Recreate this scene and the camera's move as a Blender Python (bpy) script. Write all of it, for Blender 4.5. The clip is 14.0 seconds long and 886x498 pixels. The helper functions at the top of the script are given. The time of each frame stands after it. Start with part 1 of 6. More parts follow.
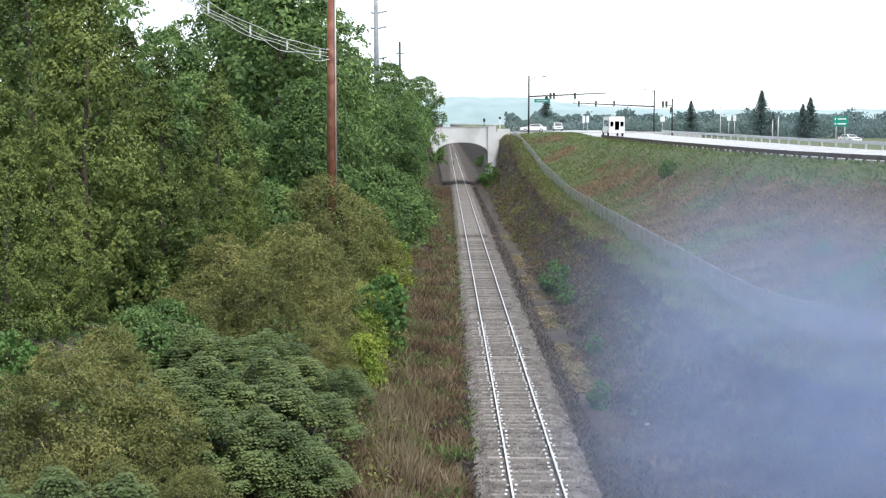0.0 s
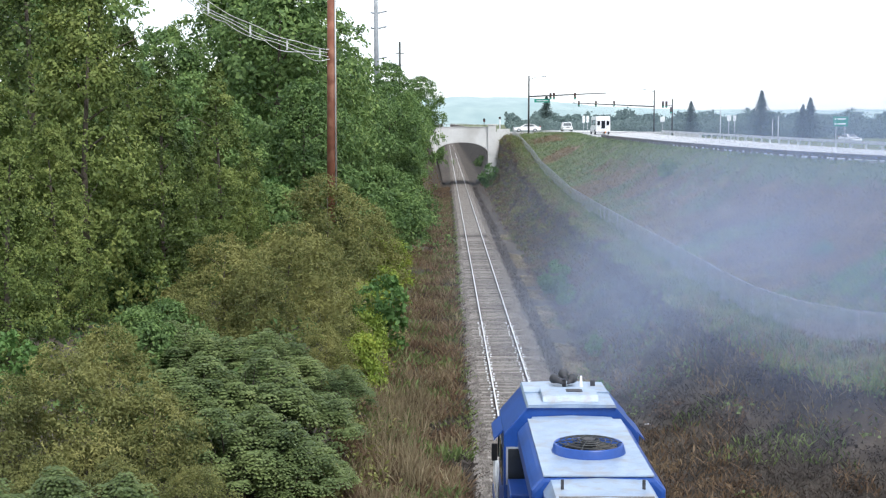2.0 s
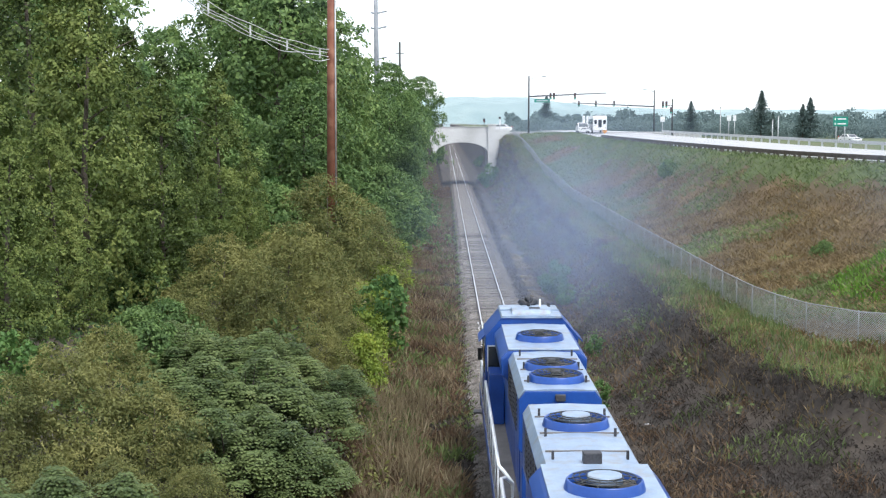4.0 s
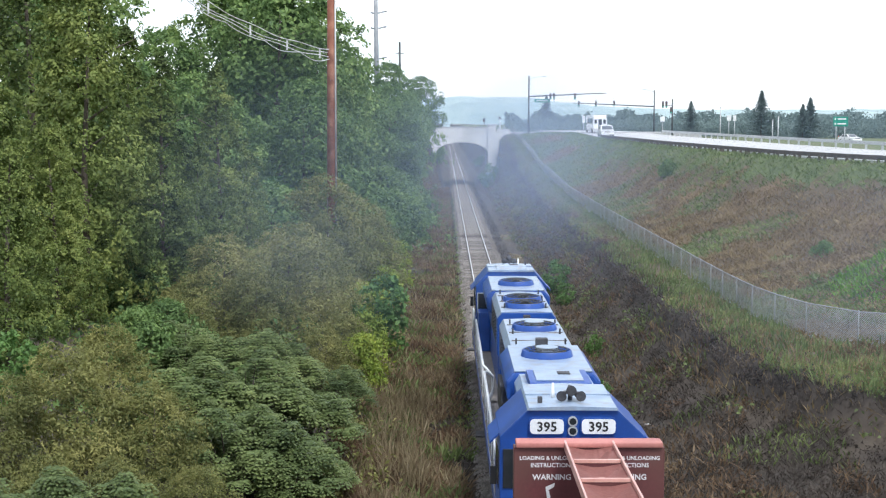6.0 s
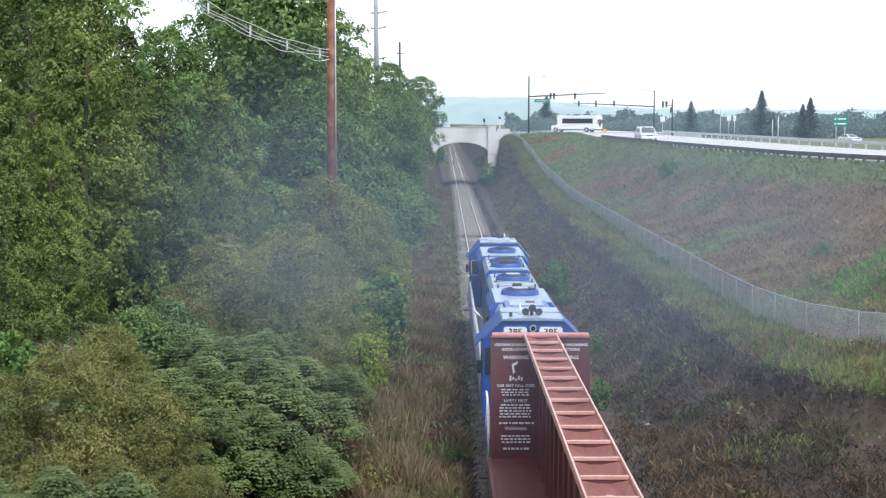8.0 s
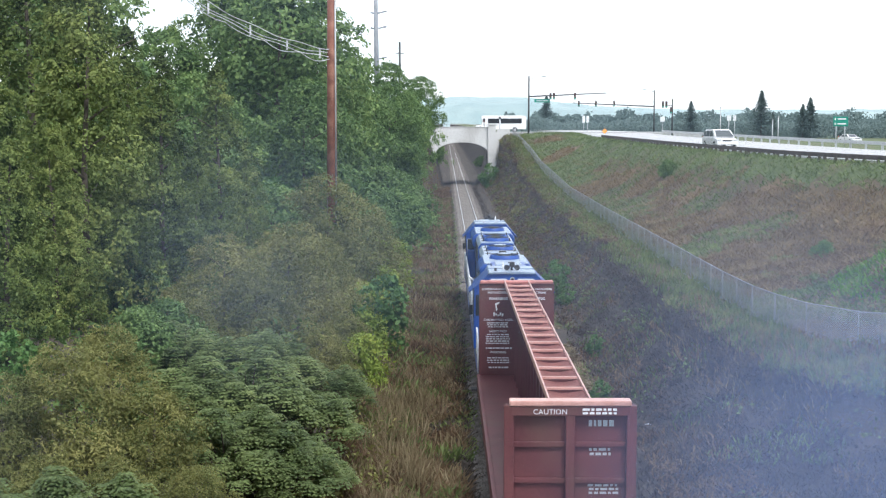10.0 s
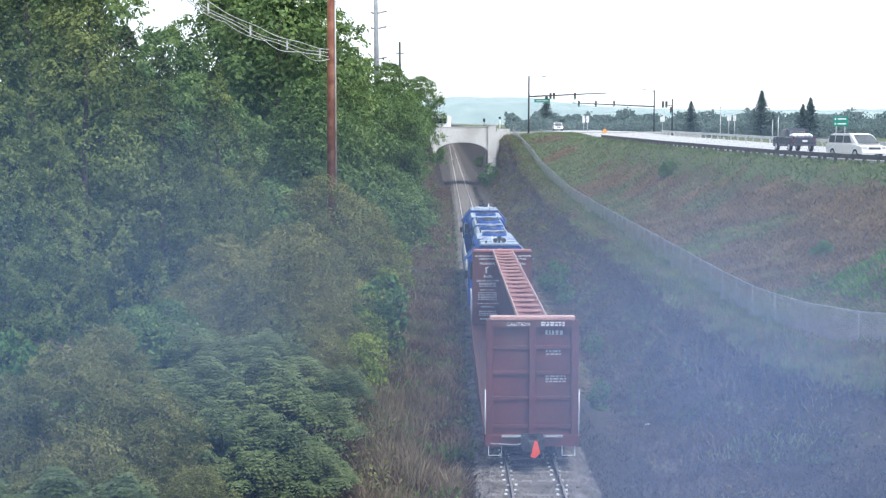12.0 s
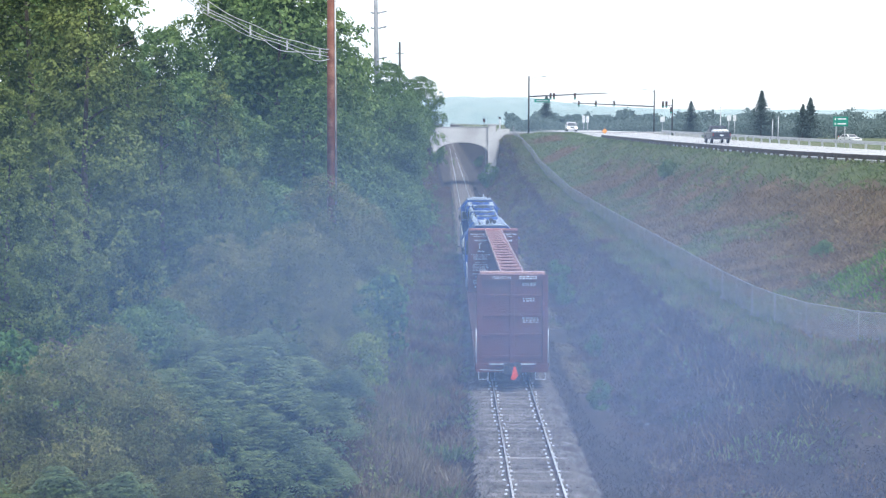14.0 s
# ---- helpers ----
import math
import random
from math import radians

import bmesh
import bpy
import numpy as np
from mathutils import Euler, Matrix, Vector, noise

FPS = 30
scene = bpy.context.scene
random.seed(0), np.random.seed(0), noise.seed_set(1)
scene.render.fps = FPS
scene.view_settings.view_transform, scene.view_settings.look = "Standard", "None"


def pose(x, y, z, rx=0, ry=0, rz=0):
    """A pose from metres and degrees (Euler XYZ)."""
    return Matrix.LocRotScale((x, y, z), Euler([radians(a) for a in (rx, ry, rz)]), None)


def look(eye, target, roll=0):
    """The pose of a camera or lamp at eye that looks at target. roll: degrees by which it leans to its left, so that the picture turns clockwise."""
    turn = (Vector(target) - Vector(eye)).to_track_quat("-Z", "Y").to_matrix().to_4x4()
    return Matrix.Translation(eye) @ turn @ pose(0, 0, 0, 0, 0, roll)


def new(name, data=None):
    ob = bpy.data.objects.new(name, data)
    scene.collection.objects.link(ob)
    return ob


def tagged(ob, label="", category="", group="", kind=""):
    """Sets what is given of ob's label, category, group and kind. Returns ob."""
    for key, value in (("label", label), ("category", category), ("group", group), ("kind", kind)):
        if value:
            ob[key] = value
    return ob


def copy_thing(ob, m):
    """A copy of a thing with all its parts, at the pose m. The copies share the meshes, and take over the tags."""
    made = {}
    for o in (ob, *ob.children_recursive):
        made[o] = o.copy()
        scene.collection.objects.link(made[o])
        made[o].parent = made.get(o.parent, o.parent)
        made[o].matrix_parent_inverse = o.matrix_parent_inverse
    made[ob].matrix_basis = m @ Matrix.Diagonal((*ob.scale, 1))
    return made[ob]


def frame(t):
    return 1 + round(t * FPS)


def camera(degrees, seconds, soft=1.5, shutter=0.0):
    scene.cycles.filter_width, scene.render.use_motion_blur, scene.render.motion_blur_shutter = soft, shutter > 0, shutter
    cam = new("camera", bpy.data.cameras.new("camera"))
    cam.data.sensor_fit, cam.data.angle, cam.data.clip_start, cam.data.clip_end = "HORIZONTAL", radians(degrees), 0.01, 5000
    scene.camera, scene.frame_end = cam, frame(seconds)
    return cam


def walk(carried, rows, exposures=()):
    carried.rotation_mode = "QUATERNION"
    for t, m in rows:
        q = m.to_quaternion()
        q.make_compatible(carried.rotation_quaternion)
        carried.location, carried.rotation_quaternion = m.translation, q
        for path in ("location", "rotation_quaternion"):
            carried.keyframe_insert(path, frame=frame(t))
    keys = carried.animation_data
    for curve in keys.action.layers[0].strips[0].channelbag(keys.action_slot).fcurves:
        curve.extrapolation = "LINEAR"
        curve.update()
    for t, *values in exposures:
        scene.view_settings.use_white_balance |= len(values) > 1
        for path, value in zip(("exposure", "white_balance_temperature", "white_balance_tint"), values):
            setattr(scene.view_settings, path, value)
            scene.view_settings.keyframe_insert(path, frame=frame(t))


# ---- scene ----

cam = camera(35.7, 14.0, soft=1.2)
EYE = pose(-2.71, 0.0, 10.68, 84.75, 0, 0.094)
walk(cam, [(0.0, EYE), (14.0, EYE)],
     exposures=[(0.0, 0.06, 6150, 10), (14.0, 0.06, 6150, 10)])

# world: a bright overcast sky, with one wide soft sun
SUN_EL, SUN_AZ = radians(58), radians(150)
world = bpy.data.worlds.new("sky")
scene.world = world
world.use_nodes = True
wn, wl = world.node_tree.nodes, world.node_tree.links
wn.clear()
w_out = wn.new("ShaderNodeOutputWorld")
w_sky = wn.new("ShaderNodeTexSky")
w_sky.sky_type, w_sky.sun_disc = "NISHITA", False
w_sky.sun_elevation, w_sky.sun_rotation = SUN_EL, SUN_AZ
w_b1 = wn.new("ShaderNodeBackground")
w_b1.inputs["Strength"].default_value = 0.05
wl.new(w_sky.outputs[0], w_b1.inputs["Color"])
w_tc = wn.new("ShaderNodeTexCoord")
w_map = wn.new("ShaderNodeMapping")
w_map.inputs["Scale"].default_value = (1.5, 1.5, 7.0)
w_no = wn.new("ShaderNodeTexNoise")
w_no.inputs["Scale"].default_value, w_no.inputs["Detail"].default_value = 2.2, 5.0
w_ra = wn.new("ShaderNodeValToRGB")
w_ra.color_ramp.elements[0].position, w_ra.color_ramp.elements[1].position = 0.35, 0.62
w_ra.color_ramp.elements[0].color = (0.86, 0.90, 0.94, 1)
w_ra.color_ramp.elements[1].color = (1.0, 1.0, 1.0, 1)
wl.new(w_tc.outputs["Generated"], w_map.inputs["Vector"])
wl.new(w_map.outputs[0], w_no.inputs["Vector"])
wl.new(w_no.outputs["Fac"], w_ra.inputs[0])
w_b2 = wn.new("ShaderNodeBackground")
w_b2.inputs["Strength"].default_value = 1.12
wl.new(w_ra.outputs[0], w_b2.inputs["Color"])
w_add = wn.new("ShaderNodeAddShader")
wl.new(w_b1.outputs[0], w_add.inputs[0])
wl.new(w_b2.outputs[0], w_add.inputs[1])
wl.new(w_add.outputs[0], w_out.inputs[0])
sun_data = bpy.data.lights.new("sun", "SUN")
sun_data.energy, sun_data.angle, sun_data.color = 3.4, radians(14), (1.0, 0.96, 0.9)
sun = new("sun", sun_data)
sun.matrix_world = look((math.sin(SUN_AZ) * math.cos(SUN_EL) * 90, math.cos(SUN_AZ) * math.cos(SUN_EL) * 90, math.sin(SUN_EL) * 90), (0, 0, 0))


# ---------------------------------------------------------------- materials
def surface(name, dark, light, scale=3.0, fine=40.0, rough=0.8, metal=0.0, bump=0.3, stain=None, stain_scale=0.7, vary=0.0):
    """A worn surface: two scales of colour noise, optional stains, fine relief."""
    m = bpy.data.materials.new(name)
    m.use_nodes = True
    n, l = m.node_tree.nodes, m.node_tree.links
    bs = n["Principled BSDF"]
    bs.inputs["Roughness"].default_value, bs.inputs["Metallic"].default_value = rough, metal
    tc = n.new("ShaderNodeTexCoord")
    a = n.new("ShaderNodeTexNoise")
    a.inputs["Scale"].default_value, a.inputs["Detail"].default_value = scale, 6
    b = n.new("ShaderNodeTexNoise")
    b.inputs["Scale"].default_value, b.inputs["Detail"].default_value = fine, 4
    l.new(tc.outputs["Object"], a.inputs["Vector"])
    l.new(tc.outputs["Object"], b.inputs["Vector"])
    mx = n.new("ShaderNodeMath")
    mx.operation = "MULTIPLY_ADD"
    mx.inputs[1].default_value, mx.inputs[2].default_value = 0.45, -0.1
    l.new(b.outputs["Fac"], mx.inputs[0])
    ad = n.new("ShaderNodeMath")
    ad.operation = "MULTIPLY_ADD"
    ad.inputs[1].default_value = 0.75
    l.new(a.outputs["Fac"], ad.inputs[0])
    l.new(mx.outputs[0], ad.inputs[2])
    fac = ad.outputs[0]
    if vary:
        oi = n.new("ShaderNodeObjectInfo")
        va = n.new("ShaderNodeMath")
        va.operation = "MULTIPLY_ADD"
        va.inputs[1].default_value = vary
        l.new(oi.outputs["Random"], va.inputs[0])
        l.new(fac, va.inputs[2])
        sb = n.new("ShaderNodeMath")
        sb.operation = "SUBTRACT"
        sb.inputs[1].default_value = vary / 2
        l.new(va.outputs[0], sb.inputs[0])
        fac = sb.outputs[0]
    r = n.new("ShaderNodeValToRGB")
    r.color_ramp.elements[0].position, r.color_ramp.elements[1].position = 0.3, 0.72
    r.color_ramp.elements[0].color, r.color_ramp.elements[1].color = (*dark, 1), (*light, 1)
    l.new(fac, r.inputs[0])
    col = r.outputs[0]
    if stain:
        s = n.new("ShaderNodeTexNoise")
        s.inputs["Scale"].default_value, s.inputs["Detail"].default_value = stain_scale, 7
        l.new(tc.outputs["Object"], s.inputs["Vector"])
        sr = n.new("ShaderNodeValToRGB")
        sr.color_ramp.elements[0].position, sr.color_ramp.elements[1].position = 0.5, 0.68
        l.new(s.outputs["Fac"], sr.inputs[0])
        mi = n.new("ShaderNodeMix")
        mi.data_type = "RGBA"
        l.new(sr.outputs[0], mi.inputs["Factor"])
        l.new(col, mi.inputs["A"])
        mi.inputs["B"].default_value = (*stain, 1)
        col = mi.outputs["Result"]
    l.new(col, bs.inputs["Base Color"])
    if bump:
        bp = n.new("ShaderNodeBump")
        bp.inputs["Strength"].default_value, bp.inputs["Distance"].default_value = bump, 0.02
        l.new(b.outputs["Fac"], bp.inputs["Height"])
        l.new(bp.outputs[0], bs.inputs["Normal"])
    return m


def leafy(name, shades, through_light=0.36, rough=0.55):
    """Leaves: each leaf takes its own shade; light passes through them."""
    m = bpy.data.materials.new(name)
    m.use_nodes = True
    n, l = m.node_tree.nodes, m.node_tree.links
    bs = n["Principled BSDF"]
    bs.inputs["Roughness"].default_value = rough
    bs.inputs["Specular IOR Level"].default_value = 0.25
    g = n.new("ShaderNodeNewGeometry")
    oi = n.new("ShaderNodeObjectInfo")
    tc = n.new("ShaderNodeTexCoord")
    no = n.new("ShaderNodeTexNoise")
    no.inputs["Scale"].default_value, no.inputs["Detail"].default_value = 0.45, 3
    l.new(tc.outputs["Object"], no.inputs["Vector"])
    m1 = n.new("ShaderNodeMath")
    m1.operation = "MULTIPLY_ADD"
    m1.inputs[1].default_value = 0.30
    l.new(g.outputs["Random Per Island"], m1.inputs[0])
    m2 = n.new("ShaderNodeMath")
    m2.operation = "MULTIPLY_ADD"
    m2.inputs[1].default_value, m2.inputs[2].default_value = 1.3, -0.42
    l.new(no.outputs["Fac"], m2.inputs[0])
    l.new(m2.outputs[0], m1.inputs[2])
    m3 = n.new("ShaderNodeMath")
    m3.operation = "MULTIPLY_ADD"
    m3.inputs[1].default_value = 0.22
    l.new(oi.outputs["Random"], m3.inputs[0])
    l.new(m1.outputs[0], m3.inputs[2])
    r = n.new("ShaderNodeValToRGB")
    el = r.color_ramp.elements
    while len(el) < len(shades):
        el.new(0.5)
    for i, c in enumerate(shades):
        el[i].position, el[i].color = 0.08 + 0.9 * i / (len(shades) - 1), (*c, 1)
    l.new(m3.outputs[0], r.inputs[0])
    l.new(r.outputs[0], bs.inputs["Base Color"])
    tr = n.new("ShaderNodeBsdfTranslucent")
    l.new(r.outputs[0], tr.inputs["Color"])
    mi = n.new("ShaderNodeMixShader")
    mi.inputs[0].default_value = through_light
    l.new(bs.outputs[0], mi.inputs[1])
    l.new(tr.outputs[0], mi.inputs[2])
    l.new(mi.outputs[0], n["Material Output"].inputs[0])
    return m


M = dict(
    soil=surface("soil", (0.025, 0.021, 0.018), (0.075, 0.06, 0.047), 0.5, 9, 0.95, bump=0.6, stain=(0.075, 0.06, 0.045), stain_scale=0.25),
    ballast=surface("ballast", (0.05, 0.042, 0.036), (0.17, 0.147, 0.128), 1.2, 16, 0.95, bump=1.0, stain=(0.10, 0.08, 0.062), stain_scale=0.35),
    turf=surface("turf", (0.065, 0.049, 0.028), (0.13, 0.098, 0.052), 0.35, 9, 0.95, bump=0.6, stain=(0.15, 0.10, 0.052), stain_scale=0.2),
    lawn=surface("lawn", (0.055, 0.08, 0.03), (0.12, 0.15, 0.055), 0.4, 9, 0.95, bump=0.6, stain=(0.11, 0.10, 0.05), stain_scale=0.3),
    # the faded red again, dimmed by colour for the shade between the rungs
    tray=surface("shaded_red_paint", (0.30, 0.115, 0.10), (0.44, 0.19, 0.165), 0.8, 14, 0.6),
    # the grey is the sky's reflection in car windows, as a base colour
    sky_sheen_glass=surface("sky_sheen_glass", (0.16, 0.18, 0.19), (0.22, 0.24, 0.25), 1, 5, 0.08, 0.0, 0.0),
    stone=surface("ballast_stone", (0.09, 0.08, 0.072), (0.33, 0.305, 0.28), 2, 20, 0.9, vary=0.3),
    tie=surface("tie_wood", (0.09, 0.078, 0.07), (0.28, 0.255, 0.23), 2.0, 30, 0.9, bump=0.5, vary=0.5),
    rail=surface("rail_steel", (0.72, 0.72, 0.72), (0.88, 0.88, 0.87), 3, 30, 0.38, 0.9, 0.05),
    rail_side=surface("rail_rust", (0.10, 0.06, 0.045), (0.20, 0.13, 0.10), 3, 30, 0.8, 0.2),
    asphalt=surface("asphalt", (0.34, 0.335, 0.33), (0.48, 0.475, 0.465), 0.4, 30, 0.5, bump=0.1),
    concrete=surface("concrete", (0.56, 0.56, 0.545), (0.74, 0.74, 0.725), 0.35, 8, 0.85, bump=0.2, stain=(0.46, 0.45, 0.43), stain_scale=0.2),
    galv=surface("galvanised_steel", (0.38, 0.40, 0.41), (0.58, 0.60, 0.61), 2, 25, 0.5, 0.5, 0.05),
    dark_steel=surface("dark_steel", (0.03, 0.035, 0.035), (0.08, 0.085, 0.085), 2, 25, 0.6, 0.3, 0.05),
    corten=surface("weathered_steel", (0.17, 0.065, 0.04), (0.33, 0.13, 0.075), 1.2, 25, 0.75, 0.1, 0.15, stain=(0.40, 0.20, 0.13), stain_scale=0.8),
    pylon=surface("grey_painted_steel", (0.20, 0.22, 0.24), (0.32, 0.34, 0.36), 1, 9, 0.7, 0, 0.05),
    wire=surface("zinc_wire", (0.24, 0.25, 0.25), (0.36, 0.37, 0.37), 2, 25, 0.8, 0, 0),
    dim_red=surface("dark_red_lens", (0.10, 0.015, 0.015), (0.14, 0.02, 0.02), 1, 5, 0.3, 0, 0),
    dim_amber=surface("dark_amber_lens", (0.12, 0.06, 0.01), (0.16, 0.08, 0.015), 1, 5, 0.3, 0, 0),
    cable=surface("cable", (0.5, 0.5, 0.5), (0.8, 0.8, 0.8), 3, 30, 0.5),
    bark=surface("bark", (0.05, 0.04, 0.03), (0.14, 0.115, 0.09), 3, 20, 0.9, bump=0.8),
    blue=surface("blue_paint", (0.012, 0.055, 0.25), (0.02, 0.085, 0.36), 0.8, 12, 0.35, 0.0, 0.04, stain=(0.012, 0.045, 0.2), stain_scale=0.5),
    # pale tone includes the white sky's sheen on blue gloss paint
    roof_blue=surface("sky_sheen_blue_roof", (0.19, 0.26, 0.37), (0.32, 0.40, 0.51), 2.2, 30, 0.36, 0.0, 0.06, stain=(0.24, 0.26, 0.29), stain_scale=3.2),
    white=surface("white_paint", (0.62, 0.64, 0.66), (0.82, 0.83, 0.84), 2, 20, 0.45, 0.0, 0.03),
    grime=surface("grimy_metal", (0.025, 0.026, 0.03), (0.09, 0.09, 0.10), 1.5, 20, 0.7, 0.3, 0.1),
    deck=surface("walkway_plate", (0.13, 0.115, 0.105), (0.24, 0.22, 0.20), 1.5, 30, 0.7, 0.1, 0.2),
    maroon=surface("maroon_paint", (0.085, 0.024, 0.028), (0.14, 0.042, 0.045), 0.9, 14, 0.55, 0.0, 0.08, stain=(0.11, 0.05, 0.042), stain_scale=0.5),
    pink=surface("faded_red_paint", (0.36, 0.13, 0.115), (0.52, 0.22, 0.19), 0.8, 14, 0.6, 0.0, 0.08, stain=(0.30, 0.13, 0.11), stain_scale=0.6),
    glass=surface("dark_glass", (0.015, 0.018, 0.02), (0.03, 0.035, 0.04), 1, 5, 0.08, 0.0, 0.0),
    black=surface("black_rubber", (0.01, 0.01, 0.01), (0.03, 0.03, 0.03), 3, 30, 0.7),
    green_sign=surface("green_sign", (0.0, 0.20, 0.14), (0.01, 0.28, 0.20), 2, 10, 0.4),
    orange=surface("orange_flag", (0.75, 0.06, 0.02), (0.95, 0.12, 0.04), 3, 20, 0.7),
    leaf_vine=leafy("vine_leaves", [(0.024, 0.042, 0.014), (0.095, 0.138, 0.036), (0.20, 0.25, 0.068), (0.33, 0.355, 0.105)]),
    leaf_tree=leafy("tree_leaves", [(0.036, 0.070, 0.030), (0.105, 0.18, 0.060), (0.19, 0.285, 0.09), (0.31, 0.39, 0.13)]),
    leaf_bush=leafy("willow_leaves", [(0.060, 0.074, 0.028), (0.15, 0.165, 0.054), (0.25, 0.25, 0.085), (0.35, 0.33, 0.12)]),
    leaf_sumac=leafy("sumac_leaves", [(0.05, 0.08, 0.032), (0.12, 0.165, 0.062), (0.20, 0.255, 0.095), (0.29, 0.335, 0.13)]),
    leaf_fresh=leafy("fresh_leaves", [(0.05, 0.11, 0.035), (0.115, 0.215, 0.06), (0.20, 0.32, 0.09)]),
    leaf_gold=leafy("goldenrod", [(0.12, 0.19, 0.04), (0.27, 0.35, 0.06), (0.48, 0.47, 0.08)]),
    # worn red, lightened further by colour for the sky's grazing sheen
    pale_rail=surface("worn_paint_sky_sheen", (0.45, 0.23, 0.19), (0.62, 0.38, 0.33), 1.5, 14, 0.30),
    car_white=surface("white_car_paint", (0.78, 0.78, 0.78), (0.84, 0.84, 0.84), 1, 5, 0.25, 0, 0),
    car_dark=surface("dark_car_paint", (0.03, 0.035, 0.05), (0.05, 0.055, 0.075), 1, 5, 0.25, 0, 0),
    red_lens=surface("red_lens", (0.5, 0.03, 0.03), (0.6, 0.05, 0.05), 1, 5, 0.2, 0, 0),
    amber=surface("orange_sign", (0.8, 0.30, 0.04), (0.9, 0.40, 0.08), 2, 9, 0.5),
    green_lens=surface("green_lens", (0.05, 0.45, 0.32), (0.1, 0.6, 0.42), 1, 5, 0.2, 0, 0),
    grass_green=leafy("green_grass", [(0.07, 0.105, 0.04), (0.15, 0.20, 0.07), (0.26, 0.31, 0.11)]),
    grass_bright=leafy("bright_grass", [(0.08, 0.16, 0.02), (0.14, 0.27, 0.04), (0.20, 0.34, 0.06)]),
    grass_brown=leafy("brown_grass", [(0.13, 0.096, 0.050), (0.24, 0.178, 0.090), (0.37, 0.29, 0.15)]),
    weed_dark=leafy("dark_weeds", [(0.036, 0.030, 0.027), (0.072, 0.060, 0.052), (0.13, 0.108, 0.088)]),
    weed_red=leafy("reddish_weeds", [(0.085, 0.055, 0.036), (0.165, 0.11, 0.068), (0.27, 0.20, 0.12)]),
    reed=leafy("dry_reeds", [(0.15, 0.12, 0.07), (0.28, 0.23, 0.14), (0.40, 0.34, 0.22)]),
    leaf_dry=leafy("dry_weeds", [(0.09, 0.055, 0.03), (0.18, 0.11, 0.06), (0.28, 0.20, 0.11)]),
    # needle shades raised somewhat to carry the haze at that range
    leaf_spruce=leafy("hazy_spruce_needles", [(0.055, 0.09, 0.085), (0.10, 0.145, 0.135), (0.15, 0.20, 0.18)]),
    # distance haze is mixed into these shades: paler and bluer than near leaves
    leaf_far=leafy("hazy_far_leaves", [(0.11, 0.165, 0.165), (0.155, 0.215, 0.205), (0.20, 0.265, 0.24)]),
)


# ---------------------------------------------------------------- mesh tools
def mesh_of(name, bm, material):
    me = bpy.data.meshes.new(name)
    bm.to_mesh(me)
    bm.free()
    for mm in (material if isinstance(material, (list, tuple)) else [material]):
        me.materials.append(mm)
    return me


def part(name, bm, material, parent=None, label=""):
    """One mesh object from a bmesh, under a thing or a part."""
    ob = new(name, mesh_of(name, bm, material))
    if parent is not None:
        ob.parent = parent
    if label:
        ob["label"] = label
    return ob


def thing(name, label, category, group="", kind=""):
    return tagged(new(name), label, category, group, kind)


def box(x0, x1, y0, y1, z0, z1, bm=None, bevel=0.0):
    b = bmesh.new()
    bmesh.ops.create_cube(b, size=1.0)
    for v in b.verts:
        v.co = Vector(((x0 + x1) / 2 + v.co.x * (x1 - x0), (y0 + y1) / 2 + v.co.y * (y1 - y0), (z0 + z1) / 2 + v.co.z * (z1 - z0)))
    if bevel:
        bmesh.ops.bevel(b, geom=b.edges[:], offset=bevel, segments=2, affect="EDGES", profile=0.6)
    return join(bm, b)


def join(bm, b):
    if bm is None:
        return b
    me = bpy.data.meshes.new("tmp")
    b.to_mesh(me)
    b.free()
    bm.from_mesh(me)
    bpy.data.meshes.remove(me)
    return bm


def tube(points, r, bm=None, seg=8, r1=None):
    """A round bar through the points, tapering from r to r1."""
    b = bmesh.new()
    pts = [Vector(p) for p in points]
    r1 = r if r1 is None else r1
    rings = []
    for i, p in enumerate(pts):
        d = (pts[min(i + 1, len(pts) - 1)] - pts[max(i - 1, 0)]).normalized()
        u = d.orthogonal().normalized() if abs(d.z) > 0.9 else d.cross(Vector((0, 0, 1))).normalized()
        w = d.cross(u)
        rr = r + (r1 - r) * i / max(1, len(pts) - 1)
        rings.append([b.verts.new(p + (u * math.cos(a) + w * math.sin(a)) * rr) for a in (2 * math.pi * k / seg for k in range(seg))])
    for a, c in zip(rings, rings[1:]):
        for k in range(seg):
            f = b.faces.new((a[k], a[(k + 1) % seg], c[(k + 1) % seg], c[k]))
            f.smooth = True
    b.faces.new(rings[0][::-1])
    b.faces.new(rings[-1])
    return join(bm, b)


def prism(profile, axis, a, b, bm=None, bevel=0.0):
    """A profile of (u, v) swept from a to b along x or y."""
    m = bmesh.new()
    put = (lambda u, v, s: (u, s, v)) if axis == "y" else (lambda u, v, s: (s, u, v))
    r0 = [m.verts.new(put(u, v, a)) for u, v in profile]
    r1 = [m.verts.new(put(u, v, b)) for u, v in profile]
    k = len(profile)
    for i in range(k):
        m.faces.new((r0[i], r0[(i + 1) % k], r1[(i + 1) % k], r1[i]))
    m.faces.new(r0[::-1])
    m.faces.new(r1)
    bmesh.ops.recalc_face_normals(m, faces=m.faces[:])
    if bevel:
        bmesh.ops.bevel(m, geom=m.edges[:], offset=bevel, segments=2, affect="EDGES", profile=0.6)
    return join(bm, m)


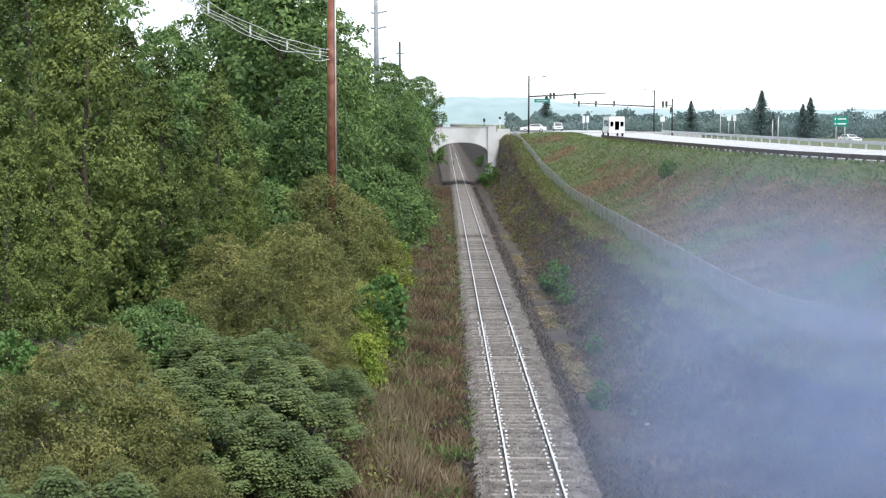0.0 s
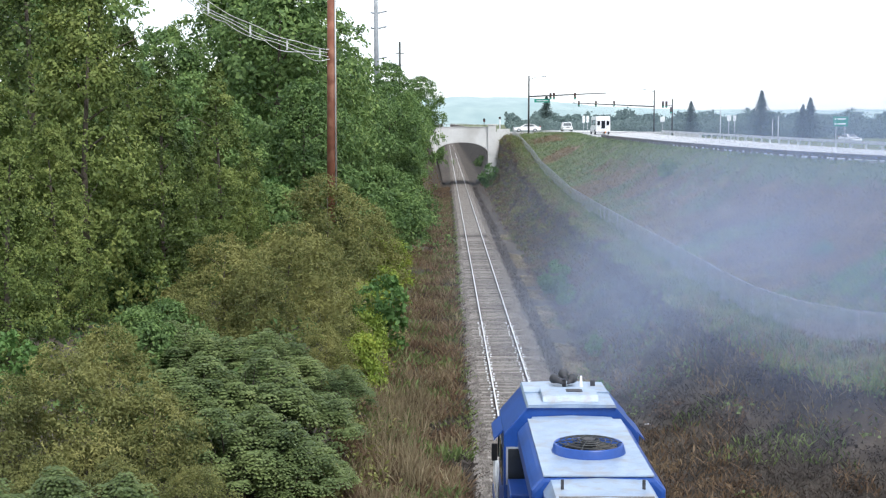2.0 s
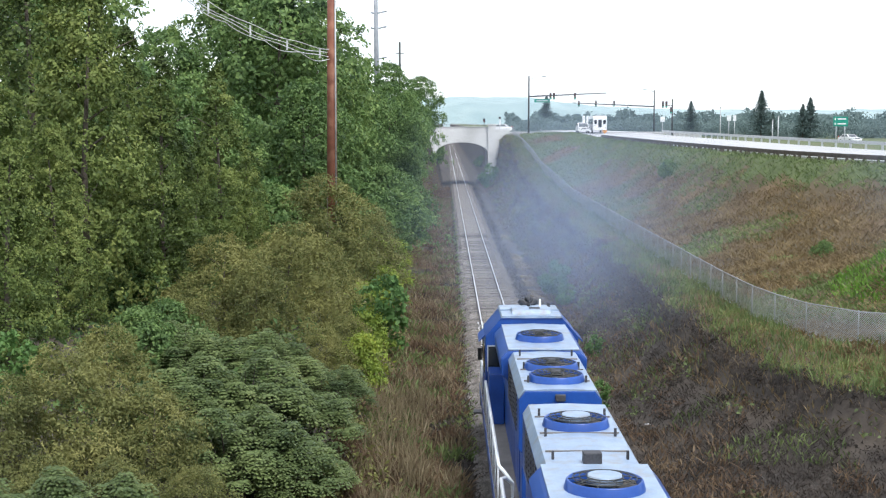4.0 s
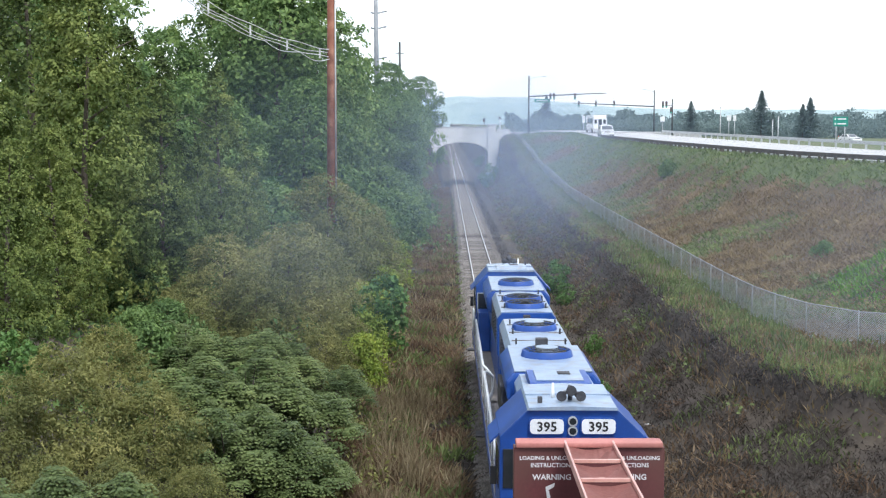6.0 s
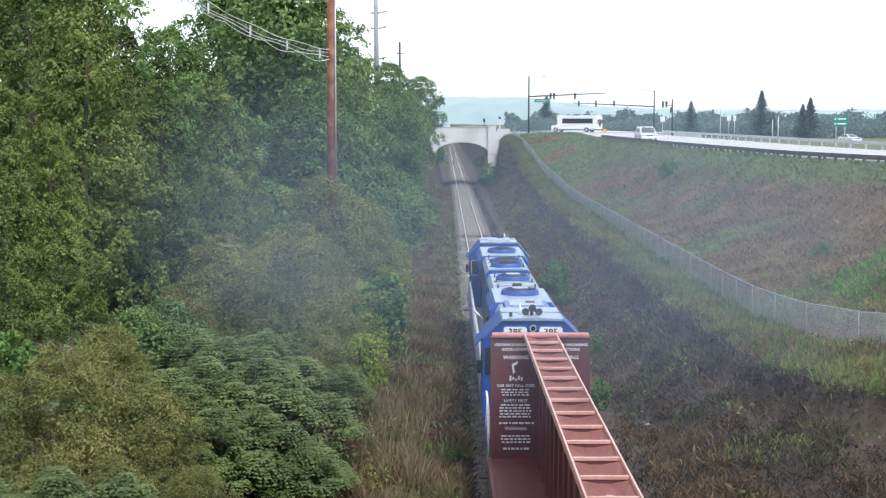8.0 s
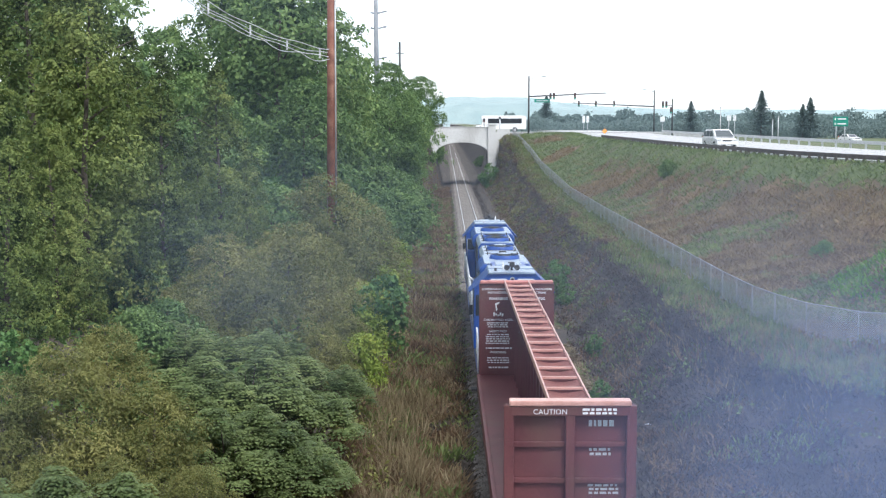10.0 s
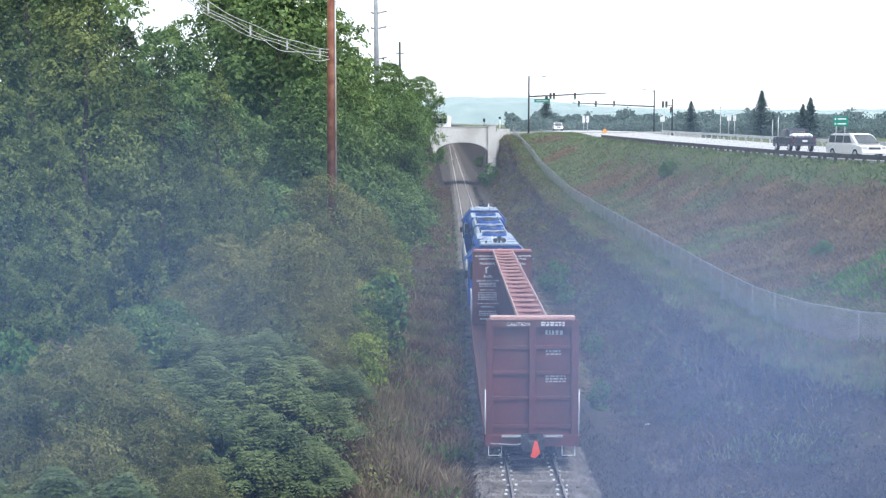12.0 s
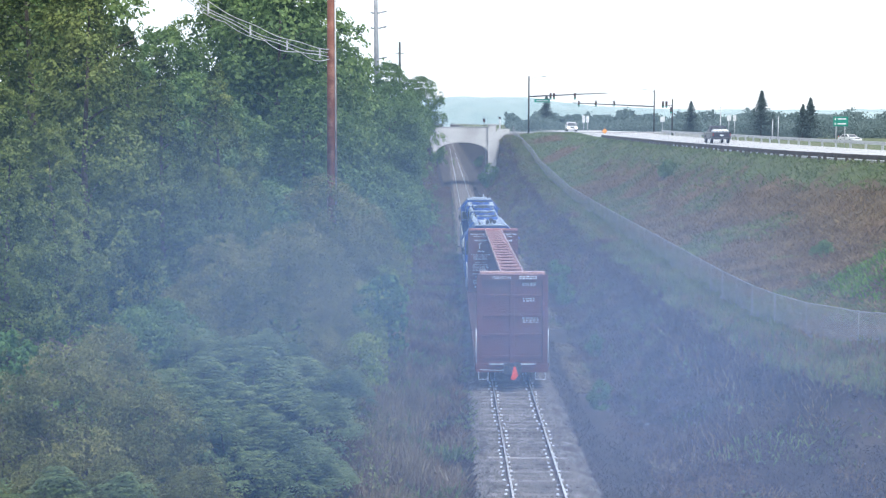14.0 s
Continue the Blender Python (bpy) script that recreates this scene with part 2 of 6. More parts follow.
def quads_mesh(name, verts, material, faces=None):
    """A mesh from arrays: every four points are one leaf."""
    n = len(verts)
    if faces is None:
        faces = np.arange(n).reshape(-1, 4)
    me = bpy.data.meshes.new(name)
    me.vertices.add(n)
    me.vertices.foreach_set("co", np.asarray(verts, dtype=np.float32).ravel())
    f = np.asarray(faces, dtype=np.int32)
    me.loops.add(f.size)
    me.loops.foreach_set("vertex_index", f.ravel())
    me.polygons.add(len(f))
    me.polygons.foreach_set("loop_start", np.arange(0, f.size, f.shape[1], dtype=np.int32))
    me.polygons.foreach_set("loop_total", np.full(len(f), f.shape[1], dtype=np.int32))
    me.update()
    me.materials.append(material)
    return me


def unit(v):
    return v / np.maximum(1e-6, np.linalg.norm(v, axis=1, keepdims=True))


def leaves(rng, centres, outward, length, width, droop=0.3, spread=0.7):
    """Four-cornered leaves at the centres, facing roughly outward, with tips that droop."""
    n = len(centres)
    nor = unit(outward + rng.normal(0, spread, (n, 3)))
    along = unit(np.cross(nor, rng.normal(0, 1, (n, 3))))
    along[:, 2] -= droop
    along = unit(along)
    side = unit(np.cross(nor, along))
    ln = length * rng.uniform(0.6, 1.3, (n, 1))
    wd = width * rng.uniform(0.6, 1.3, (n, 1))
    bend = nor * ln * 0.14
    v = np.stack([centres - along * ln / 2, centres + side * wd / 2 + bend, centres + along * ln / 2 - bend * 0.5, centres - side * wd / 2 + bend], axis=1)
    return v.reshape(-1, 3)


def cloud(rng, count, radius, height, base, seed, lump=0.32, freq=0.55, gap=-0.25, depth=0.5, clump=0.55, per=26):
    """Leaf points in clumps over a lumpy crown: radius(h) for h in 0..1, with gaps between the boughs."""
    out, nor = [], []
    off = Vector((seed * 7.3, seed * 3.1, seed * 5.7))
    top = max(radius(h / 20) for h in range(21))
    while len(out) < count:
        h, a = rng.random(), rng.random() * 2 * math.pi
        r = radius(h)
        if rng.random() > 0.25 + 0.75 * r / top:
            continue
        d = Vector((math.cos(a), math.sin(a), 0))
        skin = Vector((d.x * r, d.y * r, base + h * height))
        swell = 1 + lump * 2 * noise.noise(skin * freq + off) + lump * noise.noise(skin * freq * 2.7 + off)
        k = (1 - depth * rng.random() ** 2.2) * swell
        c = Vector((d.x * r * k, d.y * r * k, skin.z + 0.5 * noise.noise(skin * 1.3 + off)))
        if noise.noise(c * freq * 2.0 + off * 2) < gap:
            continue
        slope = (radius(min(1, h + 0.05)) - radius(max(0, h - 0.05))) / (0.1 * height)
        n = Vector((d.x, d.y, 0.3 - min(2.5, max(-2.5, slope)))).normalized()
        s = clump * rng.uniform(0.55, 1.25)
        for _ in range(int(per * rng.uniform(0.6, 1.4))):
            q = Vector((rng.gauss(0, 1), rng.gauss(0, 1), rng.gauss(0, 0.75))) * s * 0.55
            q -= n * q.dot(n) * 0.4
            q.z -= 0.25 * q.length * q.length / s
            out.append(c + q)
            nor.append((q.normalized() * 0.5 + n * 0.6 + Vector((0, 0, 0.45))).normalized())
    return np.array([tuple(p) for p in out]), np.array([tuple(p) for p in nor])


# ---------------------------------------------------------------- the ground
def road_left(y):
    return float(np.interp(y, [30, 60, 91, 104, 142, 183, 220, 245, 300], [52, 36, 26.0, 23.5, 21.2, 20.5, 20.0, 19.8, 20]))


def road_z(y):
    return float(np.interp(y, [40, 91, 140, 180, 220, 245, 400], [8.1, 8.15, 8.35, 8.5, 8.65, 8.9, 8.6]))


def bank_z(y):
    """Height of the shelf on which the fence runs."""
    return float(np.interp(y, [20, 45, 110, 143, 183, 225, 242, 300], [2.4, 2.4, 2.5, 2.7, 4.3, 7.4, 8.7, 8.6]))


def left_z(y):
    return float(np.interp(y, [20, 60, 150, 200, 234, 262, 320], [1.2, 1.6, 2.0, 3.5, 8.2, 8.2, 7.0]))


def crest_x(y):
    """Where the cut bank reaches the shelf; it swings away near the viewer's bridge."""
    return float(np.interp(y, [30, 38, 40, 42.6, 46.6, 62], [17, 15.5, 12.6, 9.75, 8.2, 7.6]))


def ground_z(x, y):
    p, q = bank_z(y), left_z(y)
    rl, rz = road_left(y), road_z(y)
    squeeze = float(np.interp(y, [200, 236, 258, 300], [1, 0.62, 0.62, 1]))
    near_hill = 3.2 * math.exp(-((x - 20.8) / 4.0) ** 2 - ((y - 60) / 6.0) ** 2)
    if x >= 0:
        cx = crest_x(y)
        fx = max(11.6, cx + 2.6)
        near = float(np.interp(y, [150, 225, 258, 290], [0, 1, 1, 0]))
        xs = [1.2, 1.85, 2.7, 4.6 + 1.5 * near, cx - 0.55 - 0.25 * near, cx - 0.25 * near, cx + 1.7, fx, rl - 2.2, rl - 0.6, rl + 14, rl + 20, rl + 60, rl + 200, 3000]
        zs = [-0.42, -0.33, -0.46, -0.48 + 2.6 * near, p - 1.15, p - 0.12, p, p, rz - 0.35, rz - 0.12, rz - 0.12, rz - 1.0, 7.0, 7.0, 7.0]
        z = float(np.interp(x, xs, zs)) + near_hill
        if 11.6 < x < rl - 2:
            t = (x - 11.6) / (rl - 13.6)
            z -= math.sin(math.pi * t) * 0.9 * max(0, min(1, (200 - y) / 60))
    else:
        xs = [-3000, -120, -40, -16, -9 * squeeze, -5.2 * squeeze, -3.2, -2.1, -1.65, -1.2]
        zs = [7.0, 7.0, 6.0, max(q, 2.8), q, q * 0.12 - 0.4, -0.42, -0.33, -0.30, -0.42]
        z = float(np.interp(x, xs, zs))
    z += 1.0 * math.exp(-((x - 13.5) / 5.0) ** 2 - ((y - 224) / 14.0) ** 2) if y < 237 else 0.0
    rough = 0.0
    if abs(x) > 2.3 and not (rl - 1 < x < rl + 15):
        s = min(1.0, (abs(x) - 2.3) / 2.0)
        rough = s * (0.22 * noise.noise(Vector((x * 0.35, y * 0.35, 3))) + 0.10 * noise.noise(Vector((x * 1.2, y * 1.2, 9))))
    return z + rough


def build_ground():
    xs = [-3000, -1200, -500, -220, -120, -80, -60, -48, -40, -34, -29, -25] + list(np.arange(-22, -8, 1.0)) + list(np.arange(-8, 12.5, 0.4)) + list(np.arange(12.5, 46, 0.9)) + [48, 52, 58, 66, 80, 100, 140, 220, 500, 1200, 3000]
    ys = [-400, -120, -40, 0, 15] + list(np.arange(24, 70, 0.6)) + list(np.arange(70, 130, 1.6)) + list(np.arange(130, 280, 3.0)) + [285, 300, 320, 350, 400, 480, 600, 800, 1200, 1800, 3000, 4800]
    verts = [(x, y, ground_z(x, y)) for y in ys for x in xs]
    w = len(xs)
    faces = [(j * w + i, j * w + i + 1, (j + 1) * w + i + 1, (j + 1) * w + i) for j in range(len(ys) - 1) for i in range(w - 1)]
    me = quads_mesh("ground", np.array(verts), M["soil"], faces)
    me.polygons.foreach_set("use_smooth", np.ones(len(faces), dtype=bool))
    me.materials.append(M["turf"])
    me.materials.append(M["lawn"])

    def cover(x, y):
        if x < crest_x(y) + 0.8:
            return 0
        wave = noise.noise(Vector((x * 0.3, y * 0.3, 31)))
        return 2 if x > road_left(y) - 4.2 - 1.5 * wave or (y > 155 and noise.noise(Vector((x * 0.09, y * 0.09, 30))) < 0.2) else 1

    me.polygons.foreach_set("material_index", np.array([cover(verts[f[0]][0], verts[f[0]][1]) for f in faces], dtype=np.int32))
    ob = new("ground", me)
    return tagged(ob, "brown and green weedy earth banks sloping to the track", "ground", kind="structure")


build_ground()


# ---------------------------------------------------------------- track
def build_track():
    prof = [(-3.0, -1.1), (-1.62, -0.26), (-1.25, -0.18), (1.3, -0.18), (1.75, -0.26), (3.0, -1.05), (3.0, -0.95), (-3.0, -0.95)]
    b = bmesh.new()
    ys = list(np.arange(-64, 25, 4.0)) + list(np.arange(25, 90, 0.7)) + list(np.arange(90, 300, 4)) + [320, 400, 600, 1000]
    rows = []
    for y in ys:
        row = []
        for k in range(41):
            x = -3.0 + 6.0 * k / 40
            z = float(np.interp(x, [p[0] for p in prof[:6]], [p[1] for p in prof[:6]]))
            e = abs(x) / 3
            j = 0.05 * noise.noise(Vector((x * 3.1, y * 2.3, 1))) + 0.04 * noise.noise(Vector((x * 8, y * 8, 4)))
            row.append(b.verts.new((x + (0.25 * noise.noise(Vector((y * 0.6, k > 20, 2))) if e > 0.6 else 0), y, z + j * (0.5 + e))))
        rows.append(row)
    for r, s in zip(rows, rows[1:]):
        for i in range(40):
            b.faces.new((r[i], r[i + 1], s[i + 1], s[i]))
    bed = tagged(part("track_bed", b, M["ballast"]), "grey crushed-stone ballast bed of the railway", "ballast", kind="structure")
    # rails with head, web and foot
    prof = [(-0.075, -0.17), (0.075, -0.17), (0.075, -0.155), (0.012, -0.135), (0.012, -0.05), (0.036, -0.035), (0.036, -0.006), (0.028, 0.0), (-0.028, 0.0), (-0.036, -0.006), (-0.036, -0.035), (-0.012, -0.05), (-0.012, -0.135), (-0.075, -0.155)]
    for sx, y0 in ((-0.755, 51.2), (0.755, 45.4)):
        rail = tagged(new("rail"), "worn shiny steel rail on wooden sleepers", "rail", "rails of the track", "structure")
        rail.location = (sx, 0, 0)
        part("web", prism(prof, "y", -64, 1000), M["rail_side"], rail, "rusty brown rail side")
        part("head", box(-0.033, 0.033, -64, 1000, -0.004, 0.004), M["rail"], rail, "polished running surface")
        plate = mesh_of("joint_bar", box(-0.05, 0.05, -0.45, 0.45, -0.13, -0.045, bevel=0.01), M["grime"])
        for k in range(-1, 20):
            o = new("joint_bar", plate)
            o.parent, o.location = rail, (0, y0 + 11.887 * k, 0)
    rng = random.Random(4)
    meshes = []
    for k in range(4):
        b = box(-1.3, 1.3, -0.115, 0.115, -0.30, -0.135, bevel=0.015)
        for v in b.verts:
            v.co.z += 0.015 * noise.noise(v.co * 3 + Vector((k * 9, 0, 0)))
        meshes.append(mesh_of("sleeper", b, M["tie"]))
    spike = mesh_of("spike", box(-0.04, 0.04, -0.04, 0.04, -0.15, -0.10), M["white"])
    y, i = 36.0, 0
    joined = bmesh.new()
    for k in range(176):
        bmesh.ops.create_cube(joined, size=1, matrix=pose(0, -61 + k * 0.55, -0.22) @ Matrix.Diagonal((2.6, 0.23, 0.17, 1)))
    while y < 420:
        m = pose(rng.uniform(-0.06, 0.06), y, rng.uniform(-0.025, 0.012), 0, 0, rng.uniform(-1.2, 1.2))
        if i < 180:
            o = new("sleeper", meshes[i % 4])
            o.parent, o.matrix_basis = bed, m
            if i < 70:
                for sx in (-0.88, -0.63, 0.63, 0.88):
                    q = new("spike", spike)
                    q.parent, q.location = o, (sx, rng.uniform(-0.06, 0.06), 0)
        else:
            bmesh.ops.create_cube(joined, size=1, matrix=m @ Matrix.Translation((0, 0, -0.22)) @ Matrix.Diagonal((2.6, 0.23, 0.17, 1)))
        y += 0.55 + rng.uniform(-0.03, 0.03)
        i += 1
    far = part("far_sleepers", joined, M["tie"], bed)
    far["kind"] = "stuff"
    # loose stones on the bed
    r = np.random.default_rng(5)
    n = 22000
    c = np.stack([r.uniform(-1.8, 1.95, n), 36 + 80 * r.random(n) ** 1.6, np.zeros(n)], 1)
    c[:, 2] = np.interp(np.abs(c[:, 0]), [0, 1.25, 1.7, 3.0], [-0.18, -0.18, -0.26, -0.95]) + 0.02
    base = np.array([(1, 0, -.3), (-.5, .87, -.3), (-.5, -.87, -.3), (0, 0, 1.0)])
    s = r.uniform(0.03, 0.065, (n, 1, 1))
    v = c[:, None, :] + s * (base[None] + r.normal(0, 0.25, (n, 4, 3)))
    f = (np.array([(0, 1, 3), (1, 2, 3), (2, 0, 3)])[None] + (np.arange(n) * 4)[:, None, None]).reshape(-1, 3)
    o = new("loose_stones", quads_mesh("loose_stones", v.reshape(-1, 3), M["stone"], f))
    tagged(o, "loose grey ballast stones scattered between the sleepers", "stones", kind="stuff")


build_track()


# ---------------------------------------------------------------- bridge over the track
def build_bridge():
    br = thing("road_bridge", "pale concrete arch bridge carrying a road over the track", "bridge")
    y0, y1 = 240.0, 254.0
    xl, xr = -4.4, 4.75
    cx, hw = (xl + xr) / 2, (xr - xl) / 2
    # spandrel with an arched opening
    n = 24
    arch = [(cx + hw * math.cos(math.pi * (1 - k / n)), 5.0 + 2.25 * math.sin(math.pi * k / n) ** 0.8) for k in range(n + 1)]
    b = bmesh.new()
    for ya, yb in ((y0, y1),):
        lo0, hi0, lo1, hi1 = [], [], [], []
        for x, z in arch:
            lo0.append(b.verts.new((x, ya, z)))
            hi0.append(b.verts.new((x, ya, 9.05)))
            lo1.append(b.verts.new((x, yb, z)))
            hi1.append(b.verts.new((x, yb, 9.05)))
        for k in range(n):
            b.faces.new((lo0[k], lo0[k + 1], hi0[k + 1], hi0[k]))
            b.faces.new((lo1[k + 1], lo1[k], hi1[k], hi1[k + 1]))
            b.faces.new((lo0[k + 1], lo0[k], lo1[k], lo1[k + 1]))
            b.faces.new((hi0[k], hi0[k + 1], hi1[k + 1], hi1[k]))
    bmesh.ops.recalc_face_normals(b, faces=b.faces[:])
    part("arch", b, M["concrete"], br)
    b = bmesh.new()
    rim = [(cx + (hw + 0.0) * math.cos(math.pi * (1 - k / n)), 5.0 + 2.25 * math.sin(math.pi * k / n) ** 0.8) for k in range(n + 1)]
    for (xa, za), (xb, zb) in zip(rim, rim[1:]):
        d = Vector((xb - xa, 0, zb - za)).normalized()
        nn = Vector((-d.z, 0, d.x)) * 0.32
        vs = [Vector((xa, y0 - 0.1, za)), Vector((xb, y0 - 0.1, zb)), Vector((xb, y0 - 0.1, zb)) + nn, Vector((xa, y0 - 0.1, za)) + nn]
        f0 = [b.verts.new(v) for v in vs]
        f1 = [b.verts.new(v + Vector((0, 0.1, 0))) for v in vs]
        b.faces.new(f0)
        for i in range(4):
            b.faces.new((f0[i], f0[(i + 1) % 4], f1[(i + 1) % 4], f1[i]))
    bmesh.ops.recalc_face_normals(b, faces=b.faces[:])
    part("arch_ring", b, M["concrete"], br)
    for xa, xb in ((xl - 1.0, xl), (xr, xr + 1.55)):
        part("abutment", box(xa, xb, y0, y1, -1.0, 9.05), M["concrete"], br)
        part("pilaster", box(xa - 0.05, xb - (0.0 if xa < 0 else 0.2), y0 - 0.45, y0, -1.0, 10.2, bevel=0.03), M["concrete"], br)
        part("pilaster_cap", box(xa - 0.2, xb + 0.15, y0 - 0.55, y0 + 0.5, 10.2, 10.42, bevel=0.04), M["concrete"], br)
        part("band", box(xa - 0.12, xb + 0.05, y0 - 0.52, y0 - 0.45, 5.25, 5.45), M["concrete"], br)
    for ya in (y0, y1 - 0.35):
        part("parapet", box(xl, xr + 0.0, ya + 0.002, ya + 0.35, 9.05, 9.85), M["concrete"], br)
    part("coping", box(xl, xr, y0 - 0.08, y0 + 0.4, 9.85, 9.97), M["concrete"], br)
    part("wing_wall", box(xr + 1.55, xr + 3.75, y0 + 0.1, y0 + 0.6, 1.5, 9.6), M["concrete"], br)
    part("wing_wall", box(xl - 6.0, xl - 1.0, y0 + 0.1, y0 + 0.6, 3.5, 9.6), M["concrete"], br)
    part("deck", box(xl - 1.0, xr + 1.5, y0 + 0.36, y1 - 0.36, 9.05, 9.12), M["asphalt"], br)
    # thin rail along the parapet
    b = tube([(xl - 1, y0 + 0.2, 10.35), (xr + 1, y0 + 0.2, 10.35)], 0.03)
    part("handrail", b, M["galv"], br)
    for k in range(9):
        x = xl + 0.4 + k * 1.05
        part("rail_post", tube([(x, y0 + 0.2, 9.95), (x, y0 + 0.2, 10.35)], 0.025), M["galv"], br)
    # lamp head on the pilaster and small signals
    return br


build_bridge()


# ---------------------------------------------------------------- road on the bank
def ribbon(xa, xb, ys, z_of, thick):
    """A strip of road between the lines xa(y) and xb(y)."""
    b = bmesh.new()
    prev = None
    for y in ys:
        z = z_of(y)
        cur = [b.verts.new((xa(y), y, z - thick)), b.verts.new((xa(y), y, z)), b.verts.new((xb(y), y, z)), b.verts.new((xb(y), y, z - thick))]
        if prev:
            for i in range(3):
                b.faces.new((prev[i], prev[i + 1], cur[i + 1], cur[i]))
        prev = cur
    bmesh.ops.recalc_face_normals(b, faces=b.faces[:])
    return b


YS = list(np.arange(40, 238, 4.0)) + [240.7]
tagged(part("road", ribbon(road_left, lambda y: road_left(y) + 13.0, YS, road_z, 0.3), M["asphalt"]), "pale worn asphalt highway along the top of the bank", "road", kind="structure")
tagged(part("road", box(-60, -5.35, 239.6, 254.4, 8.7, 9.06), M["asphalt"]), "pale asphalt cross street leading onto the bridge", "road", kind="structure")
tagged(part("road", box(6.35, 42, 240.702, 255.4, 7.5, 9.0), M["asphalt"]), "pale asphalt cross street leading onto the bridge", "road", kind="structure")

tagged(part("road", ribbon(lambda y: 19.9, lambda y: 33.0, [255.402, 300, 420], lambda y: 9.0 - (y - 255) * 0.002, 0.3), M["asphalt"]), "pale asphalt highway beyond the crossing", "road", kind="structure")

# guard rails on both sides of the road
def guard_rail(x_of, y0, y1, step, label, rail_mat, lift, post_mat):
    g = thing("guard_rail", label, "guard rail", "guard rails of the road")
    prof = [(0.0, 0.42), (0.05, 0.46), (0.02, 0.55), (0.05, 0.64), (0.02, 0.73), (0.0, 0.73), (-0.01, 0.6)]
    y = y0
    post = mesh_of("post", box(-0.09, 0.09, -0.09, 0.09, -0.5, 0.66), post_mat)
    while y < y1:
        ya, yb = y, min(y + 4, y1)
        pa, pb = Vector((x_of(ya), ya, road_z(ya) + lift)), Vector((x_of(yb), yb, road_z(yb) + lift))
        b = bmesh.new()
        r0 = [b.verts.new(pa + Vector((u, 0, v))) for u, v in prof]
        r1 = [b.verts.new(pb + Vector((u, 0, v))) for u, v in prof]
        k = len(prof)
        for i in range(k):
            b.faces.new((r0[i], r0[(i + 1) % k], r1[(i + 1) % k], r1[i]))
        bmesh.ops.recalc_face_normals(b, faces=b.faces[:])
        part("beam", b, rail_mat, g)
        for q in np.arange(ya, yb - 0.1, step):
            o = new("post", post)
            o.parent, o.location = g, (x_of(q) + 0.14, q, road_z(q) + lift)
        y += 4
    return g


guard_rail(lambda y: road_left(y) - 0.9, 78, 196, 1.6, "low rusty guard rail on wooden posts at the road edge", M["bark"], -0.32, M["bark"])
guard_rail(lambda y: road_left(y) + 13.4, 78, 230, 4.0, "galvanised steel guard rail on grey posts beyond the road", M["galv"], 0.0, M["galv"])


